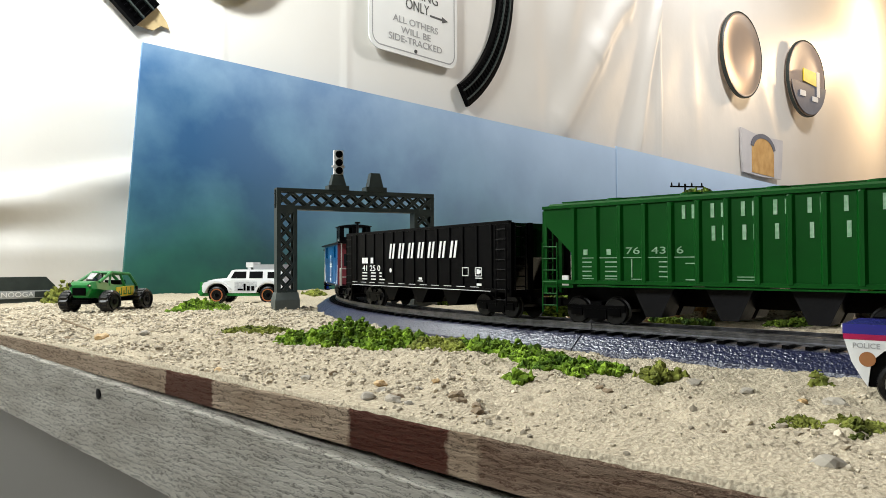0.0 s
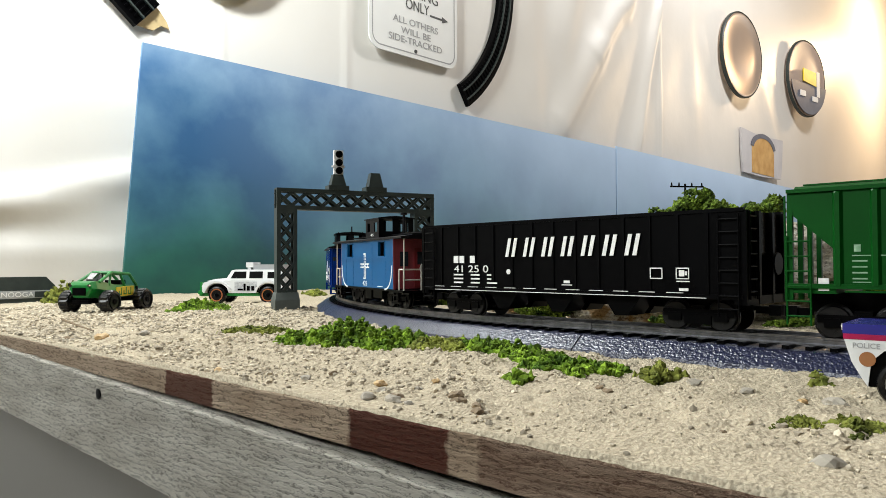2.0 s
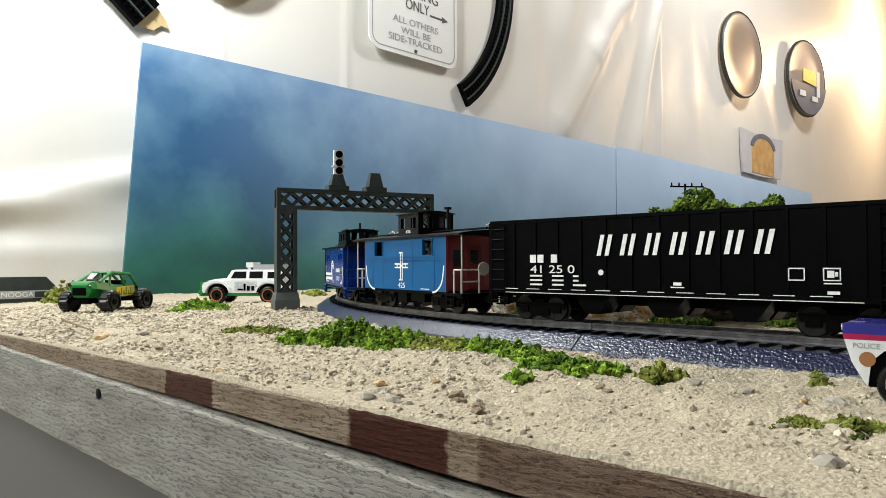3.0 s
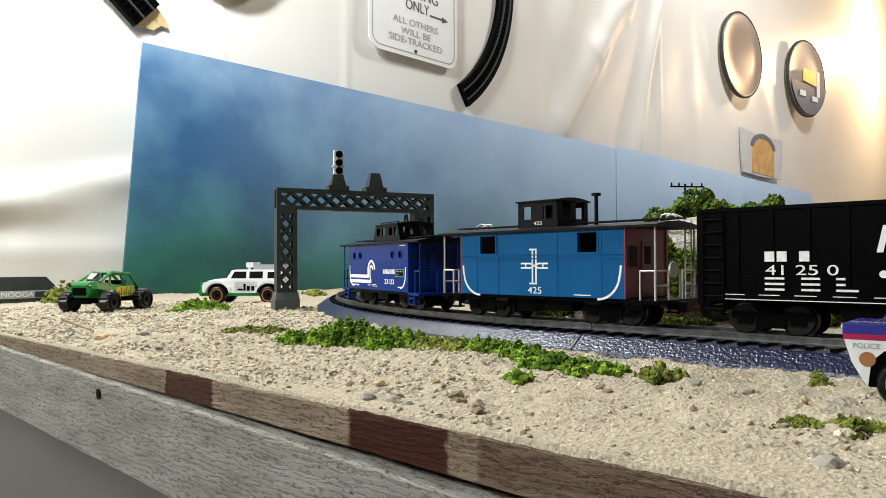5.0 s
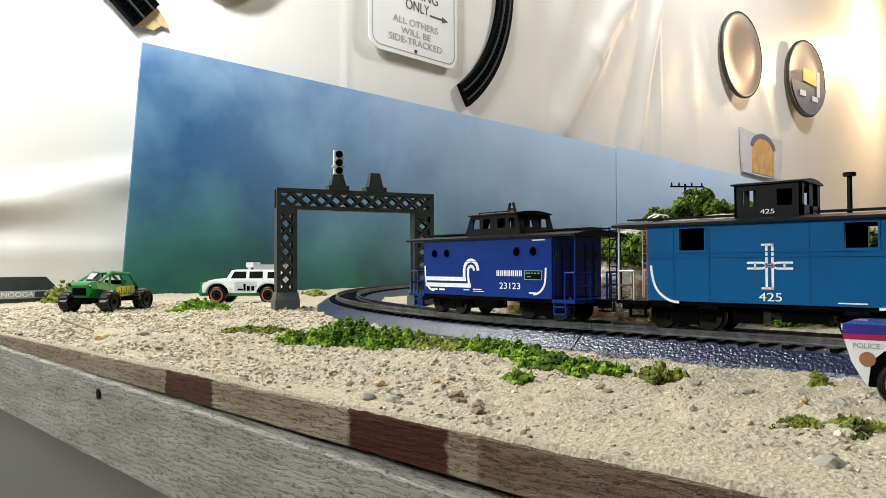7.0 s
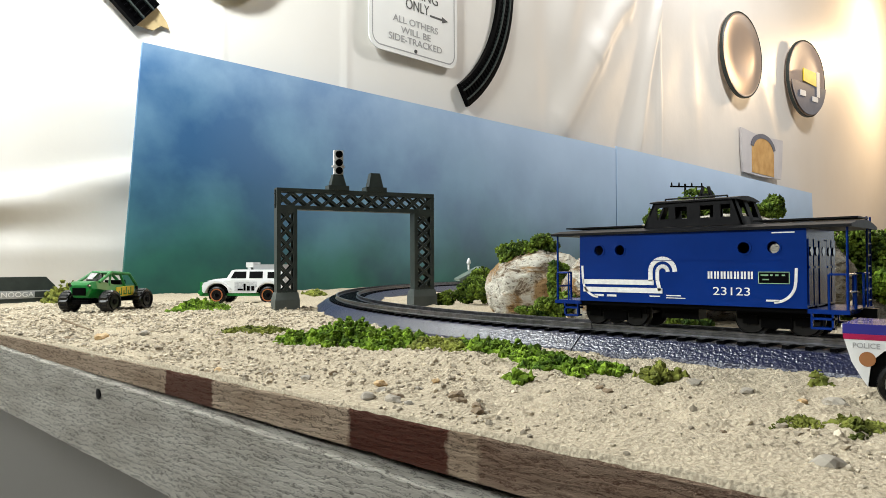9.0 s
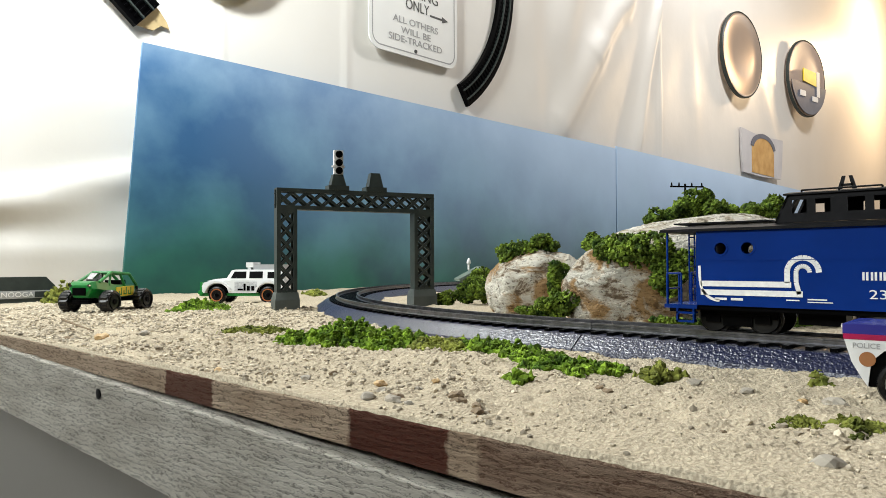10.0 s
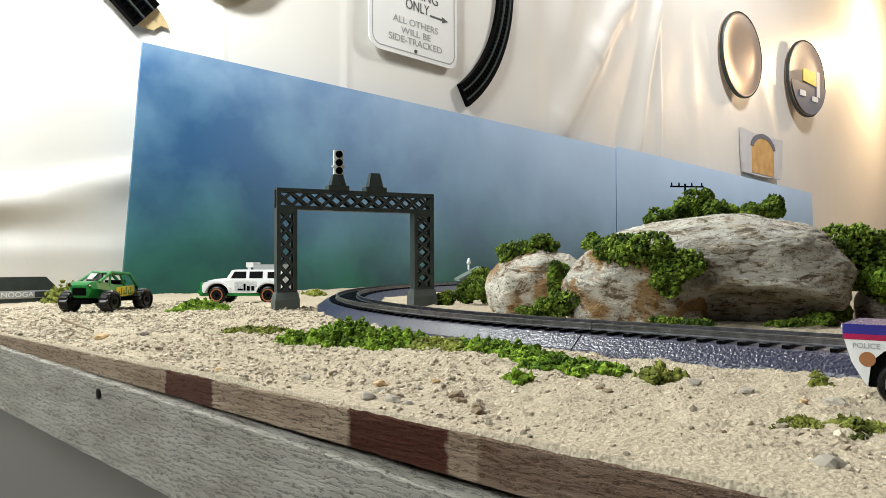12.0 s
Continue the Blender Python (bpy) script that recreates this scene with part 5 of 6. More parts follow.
moss([(0.1942, 0.3119, 0.012, 0.003), (0.199, 0.297, 0.007, 0.003)], OLIVE, "thin yellow-green moss patch on the sand")
moss([(0.262, 0.492, 0.016, 0.011), (0.250, 0.480, 0.013, 0.008), (0.276, 0.503, 0.013, 0.007), (0.240, 0.474, 0.008, 0.003)], MOSS, "bright green moss mound in front of the white toy car")
moss([(0.233, 0.690, 0.013, 0.017), (0.243, 0.700, 0.014, 0.019), (0.252, 0.706, 0.013, 0.019)], OLIVE, "olive moss mound beside the green buggy", 0.0014, 1.6)
moss([(0.455, 0.60, 0.010, 0.006)], OLIVE, "small olive moss patch behind the curve", 0.0014)

# ---- loose gravel ----
PEBBLES = []
for seed in range(6):
    bm = bmesh.new()
    bmesh.ops.create_icosphere(bm, subdivisions=2, radius=1)
    for v in bm.verts:
        v.co *= 1 + 0.55 * noise.noise(v.co * 1.4 + Vector((seed * 5, 0, 0))) + 0.15 * noise.noise(v.co * 3.5 + Vector((seed, 0, 0)))
        v.co.z *= 0.7
        v.co.x *= 1.2
    PEBBLES.append(finish("pebble", bm, GRAVEL))
GREY_STONE = mat("grey_pebble", (0.40, 0.36, 0.30), 0.9, colour2=(0.22, 0.20, 0.165), scale=400)
AMBER_STONE = mat("amber_pebble", (0.55, 0.38, 0.18), 0.6, colour2=(0.40, 0.26, 0.12), scale=300)
BROWN_STONE = mat("brown_pebble", (0.25, 0.18, 0.11), 0.8, colour2=(0.12, 0.085, 0.05), scale=300)


def pebble(x, y, r, material, label, i):
    me = PEBBLES[i % 6].copy()
    me.materials.clear()
    me.materials.append(material)
    ob = new("pebble", me)
    ob.matrix_world = Matrix.Translation((x, y, ground_height(x, y) + r * 0.1)) @ Matrix.Rotation(i * 1.3, 4, "Z") @ Matrix.Scale(r * 0.8, 4)
    tagged(ob, label, "pebble", "larger pebbles")


for i, (x, y, r, mt, lb) in enumerate((
        (0.1360, 0.1495, 0.0022, AMBER_STONE, "amber pebble on the sand"), (0.1205, 0.1279, 0.0026, GREY_STONE, "grey pebble on the sand"), (0.1301, 0.1147, 0.0022, BROWN_STONE, "brown pebble on the sand"),
        (0.1249, 0.1041, 0.0018, BROWN_STONE, "small brown pebble on the sand"), (0.1652, 0.0932, 0.0018, BROWN_STONE, "dark brown pebble on the sand"), (0.1945, 0.0985, 0.0026, BROWN_STONE, "brown pebble at the roadbed foot"),
        (0.1887, 0.066, 0.0019, GREY_STONE, "dark grey pebble on the sand"), (0.1852, 0.0514, 0.0016, AMBER_STONE, "orange pebble on the sand"), (0.1865, 0.0443, 0.0030, GREY_STONE, "flat grey pebble on the sand"),
        (0.1277, 0.0317, 0.0026, GREY_STONE, "blue-grey pebble on the sand"), (0.1301, 0.3312, 0.0034, AMBER_STONE, "yellowish pebble near the table edge"), (0.1890, 0.0797, 0.0022, GREY_STONE, "pale grey pebble on the sand"),
        (0.128, 0.140, 0.0022, GREY_STONE, "pale grey pebble near the table edge"), (0.1995, 0.0880, 0.0024, BROWN_STONE, "brown pebble by the moss"), (0.142, 0.0545, 0.0012, BROWN_STONE, "tiny brown pebble on the sand"),
        (0.1187, 0.1352, 0.0024, GREY_STONE, "pale grey stone among gravel"),
        (0.1366, 0.1502, 0.0020, AMBER_STONE, "amber pebble among gravel"),
        (0.1247, 0.1311, 0.0024, BROWN_STONE, "brown pebble among gravel"),
        (0.1383, 0.1368, 0.0017, GREY_STONE, "small grey pebble among gravel"),
        (0.1351, 0.1197, 0.0023, BROWN_STONE, "tan brown pebble among gravel"),
        (0.1304, 0.1090, 0.0017, BROWN_STONE, "dark brown pebble on the sand"),
        (0.1204, 0.1221, 0.0015, GREY_STONE, "small grey pebble among gravel"),
        (0.1445, 0.1357, 0.0014, AMBER_STONE, "small amber pebble on the sand"),
        (0.1278, 0.1739, 0.0018, GREY_STONE, "grey pebble on the sand"),
        (0.1372, 0.1722, 0.0016, BROWN_STONE, "small brown pebble on the sand"),
        (0.1161, 0.2041, 0.0020, AMBER_STONE, "tan pebble near the table edge"),
        (0.1226, 0.3505, 0.0026, BROWN_STONE, "brown pebble by the twig"),
        (0.1443, 0.3190, 0.0030, GREY_STONE, "grey pebble on the gravel"),
        (0.1675, 0.0969, 0.0014, BROWN_STONE, "small brown pebble on the sand"),
        (0.1965, 0.0992, 0.0018, BROWN_STONE, "brown pebble beside the moss"))):
    pebble(x, y, r, mt, lb, i)


def gravel(n, label):
    """Fine uncounted gravel over the sand."""
    vs, fs, k = [], [], 0
    ico = bmesh.new()
    bmesh.ops.create_icosphere(ico, subdivisions=1, radius=1)
    base = np.array([v.co[:] for v in ico.verts])
    faces = np.array([[v.index for v in f.verts] for f in ico.faces])
    ico.free()
    x = EDGE + 0.001 + RNG.uniform(0, 1, n) ** 1.2 * 0.21
    y = 0.02 + RNG.uniform(0, 1, n) ** 1.4 * 0.60
    patch = np.array([noise.noise(Vector((a * 30, b * 30, 2))) for a, b in zip(x, y)])
    keep = (patch + RNG.uniform(-0.5, 0.5, n) > -0.05) & ~((abs(x - TX) < 0.028) & (y < 0.16))
    keep &= RNG.uniform(0, 1, n) < np.clip((y - 0.04) / 0.22, 0.15, 1)
    lin = np.hypot(x - TX - TR, y - TY)
    keep &= ~((abs(lin - TR) < 0.027) & (y > 0.14))
    x, y = x[keep], y[keep]
    r = 0.0002 + 0.0007 * RNG.uniform(0, 1, len(x)) ** 6 + 0.0012 * np.clip(y - 0.14, 0, 0.4)
    z = np.array([ground_height(a, b) for a, b in zip(x, y)]) + r * 0.25
    v = np.stack([x, y, z], 1)[:, None, :] + base[None] * (1 + 0.24 * RNG.standard_normal((len(x), len(base), 1)).clip(-1.5, 1.5)) * r[:, None, None] * np.array([1.15, 1.15, 0.95])
    f = faces[None] + (np.arange(len(x)) * len(base))[:, None, None]
    me = bpy.data.meshes.new("gravel")
    me.from_pydata(v.reshape(-1, 3).tolist(), [], f.reshape(-1, 3).tolist())
    me.materials.append(GRAVEL_FINE)
    return tagged(new("gravel", me), label, "gravel", kind="stuff")


GRAVEL_FINE = leaf_mat("fine_gravel", (0.42, 0.36, 0.27), (0.58, 0.51, 0.40), 260, 0.5, 1.2)
gravel(60000, "fine pale gravel strewn over the sand")
twig = rod(bmesh.new(), (0.1406, 0.4110, 0.0045), (0.1327, 0.3478, 0.0028), 0.0007, 6, 0.0004)
solo("twig", twig, BROWN_STONE, "thin dry brown twig lying on the sand", "twig")

# ---- telegraph pole and little house ----
pole = thing("telegraph_pole", "black model telegraph pole with one cross arm behind bushes", "telegraph pole", Matrix.Translation((0.4715, 0.2042, 0.0635)) @ Matrix.Rotation(radians(-38), 4, "Z"))
part("pole_shaft", rod(bmesh.new(), (0, 0, -0.02), (0, 0, 0.0250), 0.0009, 8, 0.0007), BLACK, pole)
part("cross_arm", boxes((-0.0110, 0.0140, -0.0005, 0.0005, 0.0225, 0.0235)), BLACK, pole)
for a in (-0.010, -0.0045, 0.005, 0.0125):
    part("insulator", rod(bmesh.new(), (a, 0, 0.0236), (a, 0, 0.0258), 0.0007, 8, 0.0004), BLACK, pole)
house = thing("house", "tiny grey-green shed with a white roof finial among bushes", "house", Matrix.Translation((0.5091, 0.4212, 0.0)) @ Matrix.Rotation(radians(-40), 4, "Z"))
SHED = mat("shed_grey", (0.14, 0.18, 0.15), 0.7, colour2=(0.09, 0.12, 0.1), scale=200)
part("wall", boxes((-0.016, 0.016, -0.012, 0.012, -0.004, 0.020)), SHED, house)
part("roof", prism(bmesh.new(), [(-0.0215, 0.0175), (0.0, 0.0285), (0.0215, 0.0175), (0.0215, 0.0195), (0.0, 0.0308), (-0.0215, 0.0195)], -0.016, 0.016, "y"), SHED, house, "grey-green gable roof")
fin = lathe(bmesh.new(), [(0.0004, 0.027), (0.0012, 0.028), (0.0012, 0.033), (0.0021, 0.034), (0.0019, 0.036), (0.0009, 0.038), (0.0002, 0.039)], 12, "z", (-0.010, 0, 0))
part("finial", fin, WHITE, house, "white roof finial")


# ---- toy cars ----
TOY_GREEN = mat("toy_green", (0.004, 0.20, 0.030), 0.34, colour2=(0.003, 0.165, 0.024), scale=80, coat=0.08)
TOY_WHITE = mat("toy_white", (0.75, 0.76, 0.76), 0.25, colour2=(0.68, 0.69, 0.7), scale=80, coat=0.4)
RUBBER = mat("toy_tyre", (0.004, 0.004, 0.005), 0.26, colour2=(0.004, 0.004, 0.004), scale=200, spec=0.35)
CHROME = mat("toy_chrome", (0.75, 0.75, 0.76), 0.12, metal=1.0)
DARK_CHROME = mat("dark_chrome", (0.30, 0.30, 0.31), 0.25, metal=1.0)
PALE_PRINT = mat("pale_print", (0.58, 0.59, 0.60), 0.4, colour2=(0.34, 0.35, 0.37), scale=500)
YELLOW = mat("toy_yellow", (0.75, 0.55, 0.03), 0.4)
ORANGE = mat("toy_orange", (0.40, 0.12, 0.035), 0.35)
GREY_SHADE = mat("printed_grey", (0.4, 0.41, 0.42), 0.4)
TOY_BLUE = mat("toy_blue", (0.035, 0.035, 0.26), 0.25, coat=0.4)
TOY_RED = mat("toy_red", (0.42, 0.01, 0.08), 0.3, coat=0.4)


def toy_wheel(car, x, y, z, r, w, rim_mat, lugs=0):
    bm = bmesh.new()
    prof = [(r * 0.62, -w * 0.44), (r * 0.78, -w / 2), (r * 0.92, -w * 0.45), (r, -w * 0.28), (r, w * 0.28), (r * 0.92, w * 0.45), (r * 0.78, w / 2), (r * 0.62, w * 0.44)]
    lathe(bm, [(a * K, b * K) for a, b in prof], 36, "y", (x * K, y * K, z * K))
    if lugs:
        for i, v in enumerate(bm.verts):
            if 36 * 3 <= i < 36 * 5 and i % 2:
                v.co.x, v.co.z = x * K + (v.co.x - x * K) * 0.94, z * K + (v.co.z - z * K) * 0.94
    t = part("wheel", bm, RUBBER, car, "black tyre")
    bm = bmesh.new()
    side = 1 if y > 0 else -1
    lathe(bm, [(0.4 * K, side * (w * 0.5 + 0.3) * K), (r * 0.2 * K, side * (w * 0.5 + 0.3) * K), (r * 0.3 * K, side * w * 0.36 * K), (r * 0.58 * K, side * w * 0.34 * K), (r * 0.66 * K, side * (w * 0.5 + 0.1) * K), (r * 0.66 * K, side * w * 0.1 * K)], 24, "y", (x * K, y * K, z * K))
    part("rim", bm, BLACK if rim_mat == ORANGE else rim_mat, t)
    if rim_mat == ORANGE:
        bm = bmesh.new()
        lathe(bm, [(r * 0.60 * K, side * w * 0.40 * K), (r * 0.60 * K, side * (w * 0.5 + 0.35) * K), (r * 0.70 * K, side * (w * 0.5 + 0.35) * K), (r * 0.70 * K, side * w * 0.40 * K)], 28, "y", (x * K, y * K, z * K))
        bmesh.ops.delete(bm, geom=[f for f in bm.faces if len(f.verts) > 4], context="FACES_ONLY")
        part("rim_ring", bm, ORANGE, t, "orange rim ring")


def loft(bm, rows):
    """Join closed sections of equal count, given in millimetres, into one solid."""
    rings = [[bm.verts.new((x * K, y * K, z * K)) for x, y, z in row] for row in rows]
    n = len(rings[0])
    for a, b in zip(rings, rings[1:]):
        for i in range(n):
            j = (i + 1) % n
            bm.faces.new((a[i], a[j], b[j], b[i]))
    bm.faces.new(rings[0])
    bm.faces.new(rings[-1][::-1])
    return bm


def buggy():
    m = Matrix.Translation((0.2160, 0.5380, -0.0005)) @ Matrix.Rotation(radians(212), 4, "Z") @ Matrix.Scale(0.92, 4)
    c = thing("toy_buggy", "green and black toy off-road buggy with big tyres parked on sand", "toy car", m)
    for x in (-20, 22):
        for y in (-17.5, 17.5):
            toy_wheel(c, x, y, 9, 9, 9, BLACK, 18)
    part("chassis", mb((-27, 26, -7, 7, 8, 12)), BLACK, c, bevel=0.001)
    rows = ((-28, 5, 8, 14, 18, 6, 20.5), (-14, 7, 11, 11.5, 17, 9.5, 21), (6, 8, 11.8, 11, 17, 10, 21.8), (18, 7.5, 11.6, 11, 18, 9.8, 24), (28, 6.5, 11.2, 12, 19, 9.4, 25), (32.5, 6, 10, 12.5, 19.5, 8.0, 24.2), (34, 5, 8.4, 14, 19, 6.8, 22))
    bm = loft(bmesh.new(), [[(x, -b, z0), (x, -w, z1), (x, -t, z2), (x, t, z2), (x, w, z1), (x, b, z0)] for x, b, w, z0, z1, t, z2 in rows])
    part("body", bm, TOY_GREEN, c, "glossy green faceted body", bevel=0.0007)
    bm = bmesh.new()
    for y in (-1, 1):
        path_rod(bm, [(-27 * K, y * 7 * K, 20 * K), (-15 * K, y * 8 * K, 30 * K), (8 * K, y * 8 * K, 31.5 * K), (24 * K, y * 9.5 * K, 24 * K)], 1.25 * K, 8)
        path_rod(bm, [(-6 * K, y * 10.5 * K, 20 * K), (-3 * K, y * 8 * K, 31 * K)], 1.1 * K, 8)
        path_rod(bm, [(8 * K, y * 8 * K, 31.5 * K), (13 * K, y * 10 * K, 21 * K)], 1.0 * K, 8)
    for x, z in ((-15, 30), (-3, 31), (8, 31.5)):
        path_rod(bm, [(x * K, -8 * K, z * K), (x * K, 8 * K, z * K)], 1.2 * K, 8)
    part("roll_cage", bm, TOY_GREEN, c, "green tubular roll cage")
    part("roof_panel", loft(bmesh.new(), [[(x, -6.5, z), (x, -6.5, z + 0.9), (x, 6.5, z + 0.9), (x, 6.5, z)] for x, z in ((-15, 30.2), (-3, 31.2), (7, 31.7))]), TOY_GREEN, c)
    part("engine", loft(bmesh.new(), [[(x, -w, z0), (x, -w, z1), (x, w, z1), (x, w, z0)] for x, w, z0, z1 in ((12, 2.8, 23.2, 31.0), (17, 3.0, 24, 31), (23, 2.6, 24.6, 26.4))]), DARK_CHROME, c, "chrome engine scoop", bevel=0.0008)
    part("scoop_mouth", mb((10.8, 12.2, -2.6, 2.6, 26, 30.8)), BLACK, c)
    part("grille", mb((32, 34.6, -5.6, 5.6, 14.2, 20)), BLACK, c, "black grille", bevel=0.0006)
    for y in (-7.6, 7.6):
        part("headlight", rod(bmesh.new(), (31.8 * K, y * K, 21.6 * K), (34.0 * K, y * K, 21.4 * K), 1.3 * K, 12), CHROME, c)
    part("bumper", mb((29, 33, -7, 7, 7.4, 10.6)), BLACK, c, bevel=0.0008)
    part("seat", mb((-12, -5, -7, 7, 15, 25)), BLACK, c, bevel=0.0012)
    for d in (-1, 1):
        y0, y1 = sorted((d * 11.2, d * 12.3))
        part("door_print", prism(bmesh.new(), [(x * K, z * K) for x, z in ((-15, 12.6), (8, 12.2), (6, 19.6), (-16, 20.2))], y0 * K, y1 * K, "y"), YELLOW, c, "yellow printed door panel")
        for a0, a1, z0, z1 in ((-12, -8, 13.4, 19.4), (-6, -2, 13.4, 19.4), (0, 3.6, 13.2, 19)):
            part("door_mark", mb((a0, a0 + 1.1, y0 - 0.1, y1 + 0.1, z0, z1), (a0, a1, y0 - 0.1, y1 + 0.1, z0, z0 + 1.1), (a1 - 1.1, a1, y0 - 0.1, y1 + 0.1, z0, z1 - 2.4)), TOY_GREEN, c)
    bm = bmesh.new()
    for x in (-20, 22):
        rod(bm, (x * K, -17 * K, 9 * K), (x * K, 17 * K, 9 * K), 1.5 * K)
        for y in (-12, 12):
            rod(bm, (x * K, y * K, 10 * K), ((x - 4) * K, y * 0.75 * K, 19 * K), 1.2 * K)
    part("axle", bm, BLACK_GLOSS, c, "black axles and shocks")
    return c


def jeep():
    m = Matrix.Translation((0.3405, 0.5470, -0.0005)) @ Matrix.Rotation(radians(127.8), 4, "Z") @ Matrix.Scale(0.95, 4)
    c = thing("toy_jeep", "white toy off-road wagon with green base parked on sand", "toy car", m)
    for x in (-24, 24):
        for y in (-13.5, 13.5):
            toy_wheel(c, x, y, 8.2, 8.2, 6, ORANGE, 16)
    part("base", mb((-37, 37, -12, 12, 7.2, 10.4), (36, 43, -10, 10, 7, 12)), TOY_GREEN, c, "green plastic base", bevel=0.0009)
    prof = [(-38, 10), (-38.4, 16), (-38, 21.6), (17, 21.8), (30, 21.2), (37, 19.6), (38.8, 16.5), (38.5, 11)]
    arches = []
    for cx in (24, -24):
        arches += [(cx + 10.5, 10), (cx + 8.4, 15.5), (cx + 3.5, 18.4), (cx - 3.5, 18.4), (cx - 8.4, 15.5), (cx - 10.5, 10)]
    body = prism(bmesh.new(), [(x * K, z * K) for x, z in prof + arches], -14 * K, 14 * K, "y")
    body = part("body", body, TOY_WHITE, c, "glossy white body", bevel=0.0008)

    def leaned(bm):
        for v in bm.verts:
            v.co.y -= math.copysign(max(0.0, v.co.z - 0.0216) * 0.17, v.co.y)
        return bm
    cab = prism(bmesh.new(), [(x * K, z * K) for x, z in ((-37.6, 21.4), (-36.6, 29.4), (-34.5, 31.2), (8, 31.4), (11.4, 30.6), (17, 21.6))], -13.6 * K, 13.6 * K, "y")
    part("cabin", leaned(cab), TOY_WHITE, c, bevel=0.0008)
    part("bonnet_bulge", loft(bmesh.new(), [[(x, -w, 20.6), (x, -w, z), (x, w, z), (x, w, 20.6)] for x, w, z in ((16, 9, 23.6), (28, 8.4, 22.8), (36.5, 7.6, 20.9))]), TOY_WHITE, c, bevel=0.0005)
    part("arch_lining", mb((13.8, 34.2, -12.4, 12.4, 9.6, 17.8), (-34.2, -13.8, -12.4, 12.4, 9.6, 17.8)), BLACK, c)
    for d in (-1, 1):
        y0, y1 = sorted((d * 13.0, d * 13.75))
        for a in (((-2.5, 23.4), (12.0, 23.4), (8.6, 29.6), (-2.5, 29.6)), ((-18, 23.4), (-5.5, 23.4), (-5.5, 29.6), (-18, 29.6)), ((-33.5, 23.4), (-22.5, 23.4), (-22.5, 29.2), (-32.8, 29.2))):
            part("side_window", leaned(prism(bmesh.new(), [(x * K, z * K) for x, z in a], y0 * K, y1 * K, "y")), BLACK, body, "black side window")
        y0, y1 = sorted((d * 13.7, d * 14.4))
        part("door_print", mb((-13, 8, y0 + 0.15, y1 - 0.15, 11.6, 20.4)), PALE_PRINT, body, "faint grey printed door scene")
        for r in ((-2.5, -0.5, 12.2, 18.6), (-6.4, -3.6, 12.2, 16.4), (-10.6, -7.8, 12.2, 16.4), (-15, -12, 10.8, 16.4), (0, 5, 12.4, 14.0)):
            part("door_mark", mb((r[0], r[1], y0, y1, r[2], r[3])), BLACK, body, "plain black printed bar")
        for cx in (24, -24):
            bm = bmesh.new()
            p0, p1 = sorted((d * 13.4, d * 16.0))
            arc = [(cx + 12.4 * math.cos(radians(a)), 8.6 + 11.6 * math.sin(radians(a))) for a in range(8, 173, 12)]
            for (a, z), (b, e) in zip(arc, arc[1:]):
                bar2(bm, (a, z), (b, e), 1.9, p0, p1)
            part("fender", bm, TOY_WHITE, body, "white flared wheel arch")
    part("windscreen", prism(bmesh.new(), [(12.0 * K, 29.6 * K), (16.2 * K, 23.2 * K), (17.0 * K, 23.4 * K), (12.8 * K, 30.0 * K)], -10.4 * K, 10.4 * K, "y"), GLASS, body)
    part("roof_rack", mb((-36, -8, -9.5, 9.5, 31.2, 36.0)), GREY_SHADE, c, "pale roof cargo box", bevel=0.001)
    part("light_bar", mb((-8, -1, -9.5, 9.5, 33.4, 38), (-5, -2, -8, 8, 31, 34)), TOY_WHITE, c, "white roof light bar", bevel=0.0008)
    part("bumper", mb((38, 43, -13, 13, 9, 12), (40, 42, -11, -8, 12, 20), (40, 42, 8, 11, 12, 20)), TOY_GREEN, c, "green bull bar", bevel=0.0008)
    part("snorkel", mb((12, 14, -14.8, -13.6, 20, 31)), BLACK, c)
    return c


BADGE = mat("badge_brown", (0.34, 0.14, 0.05), 0.4)


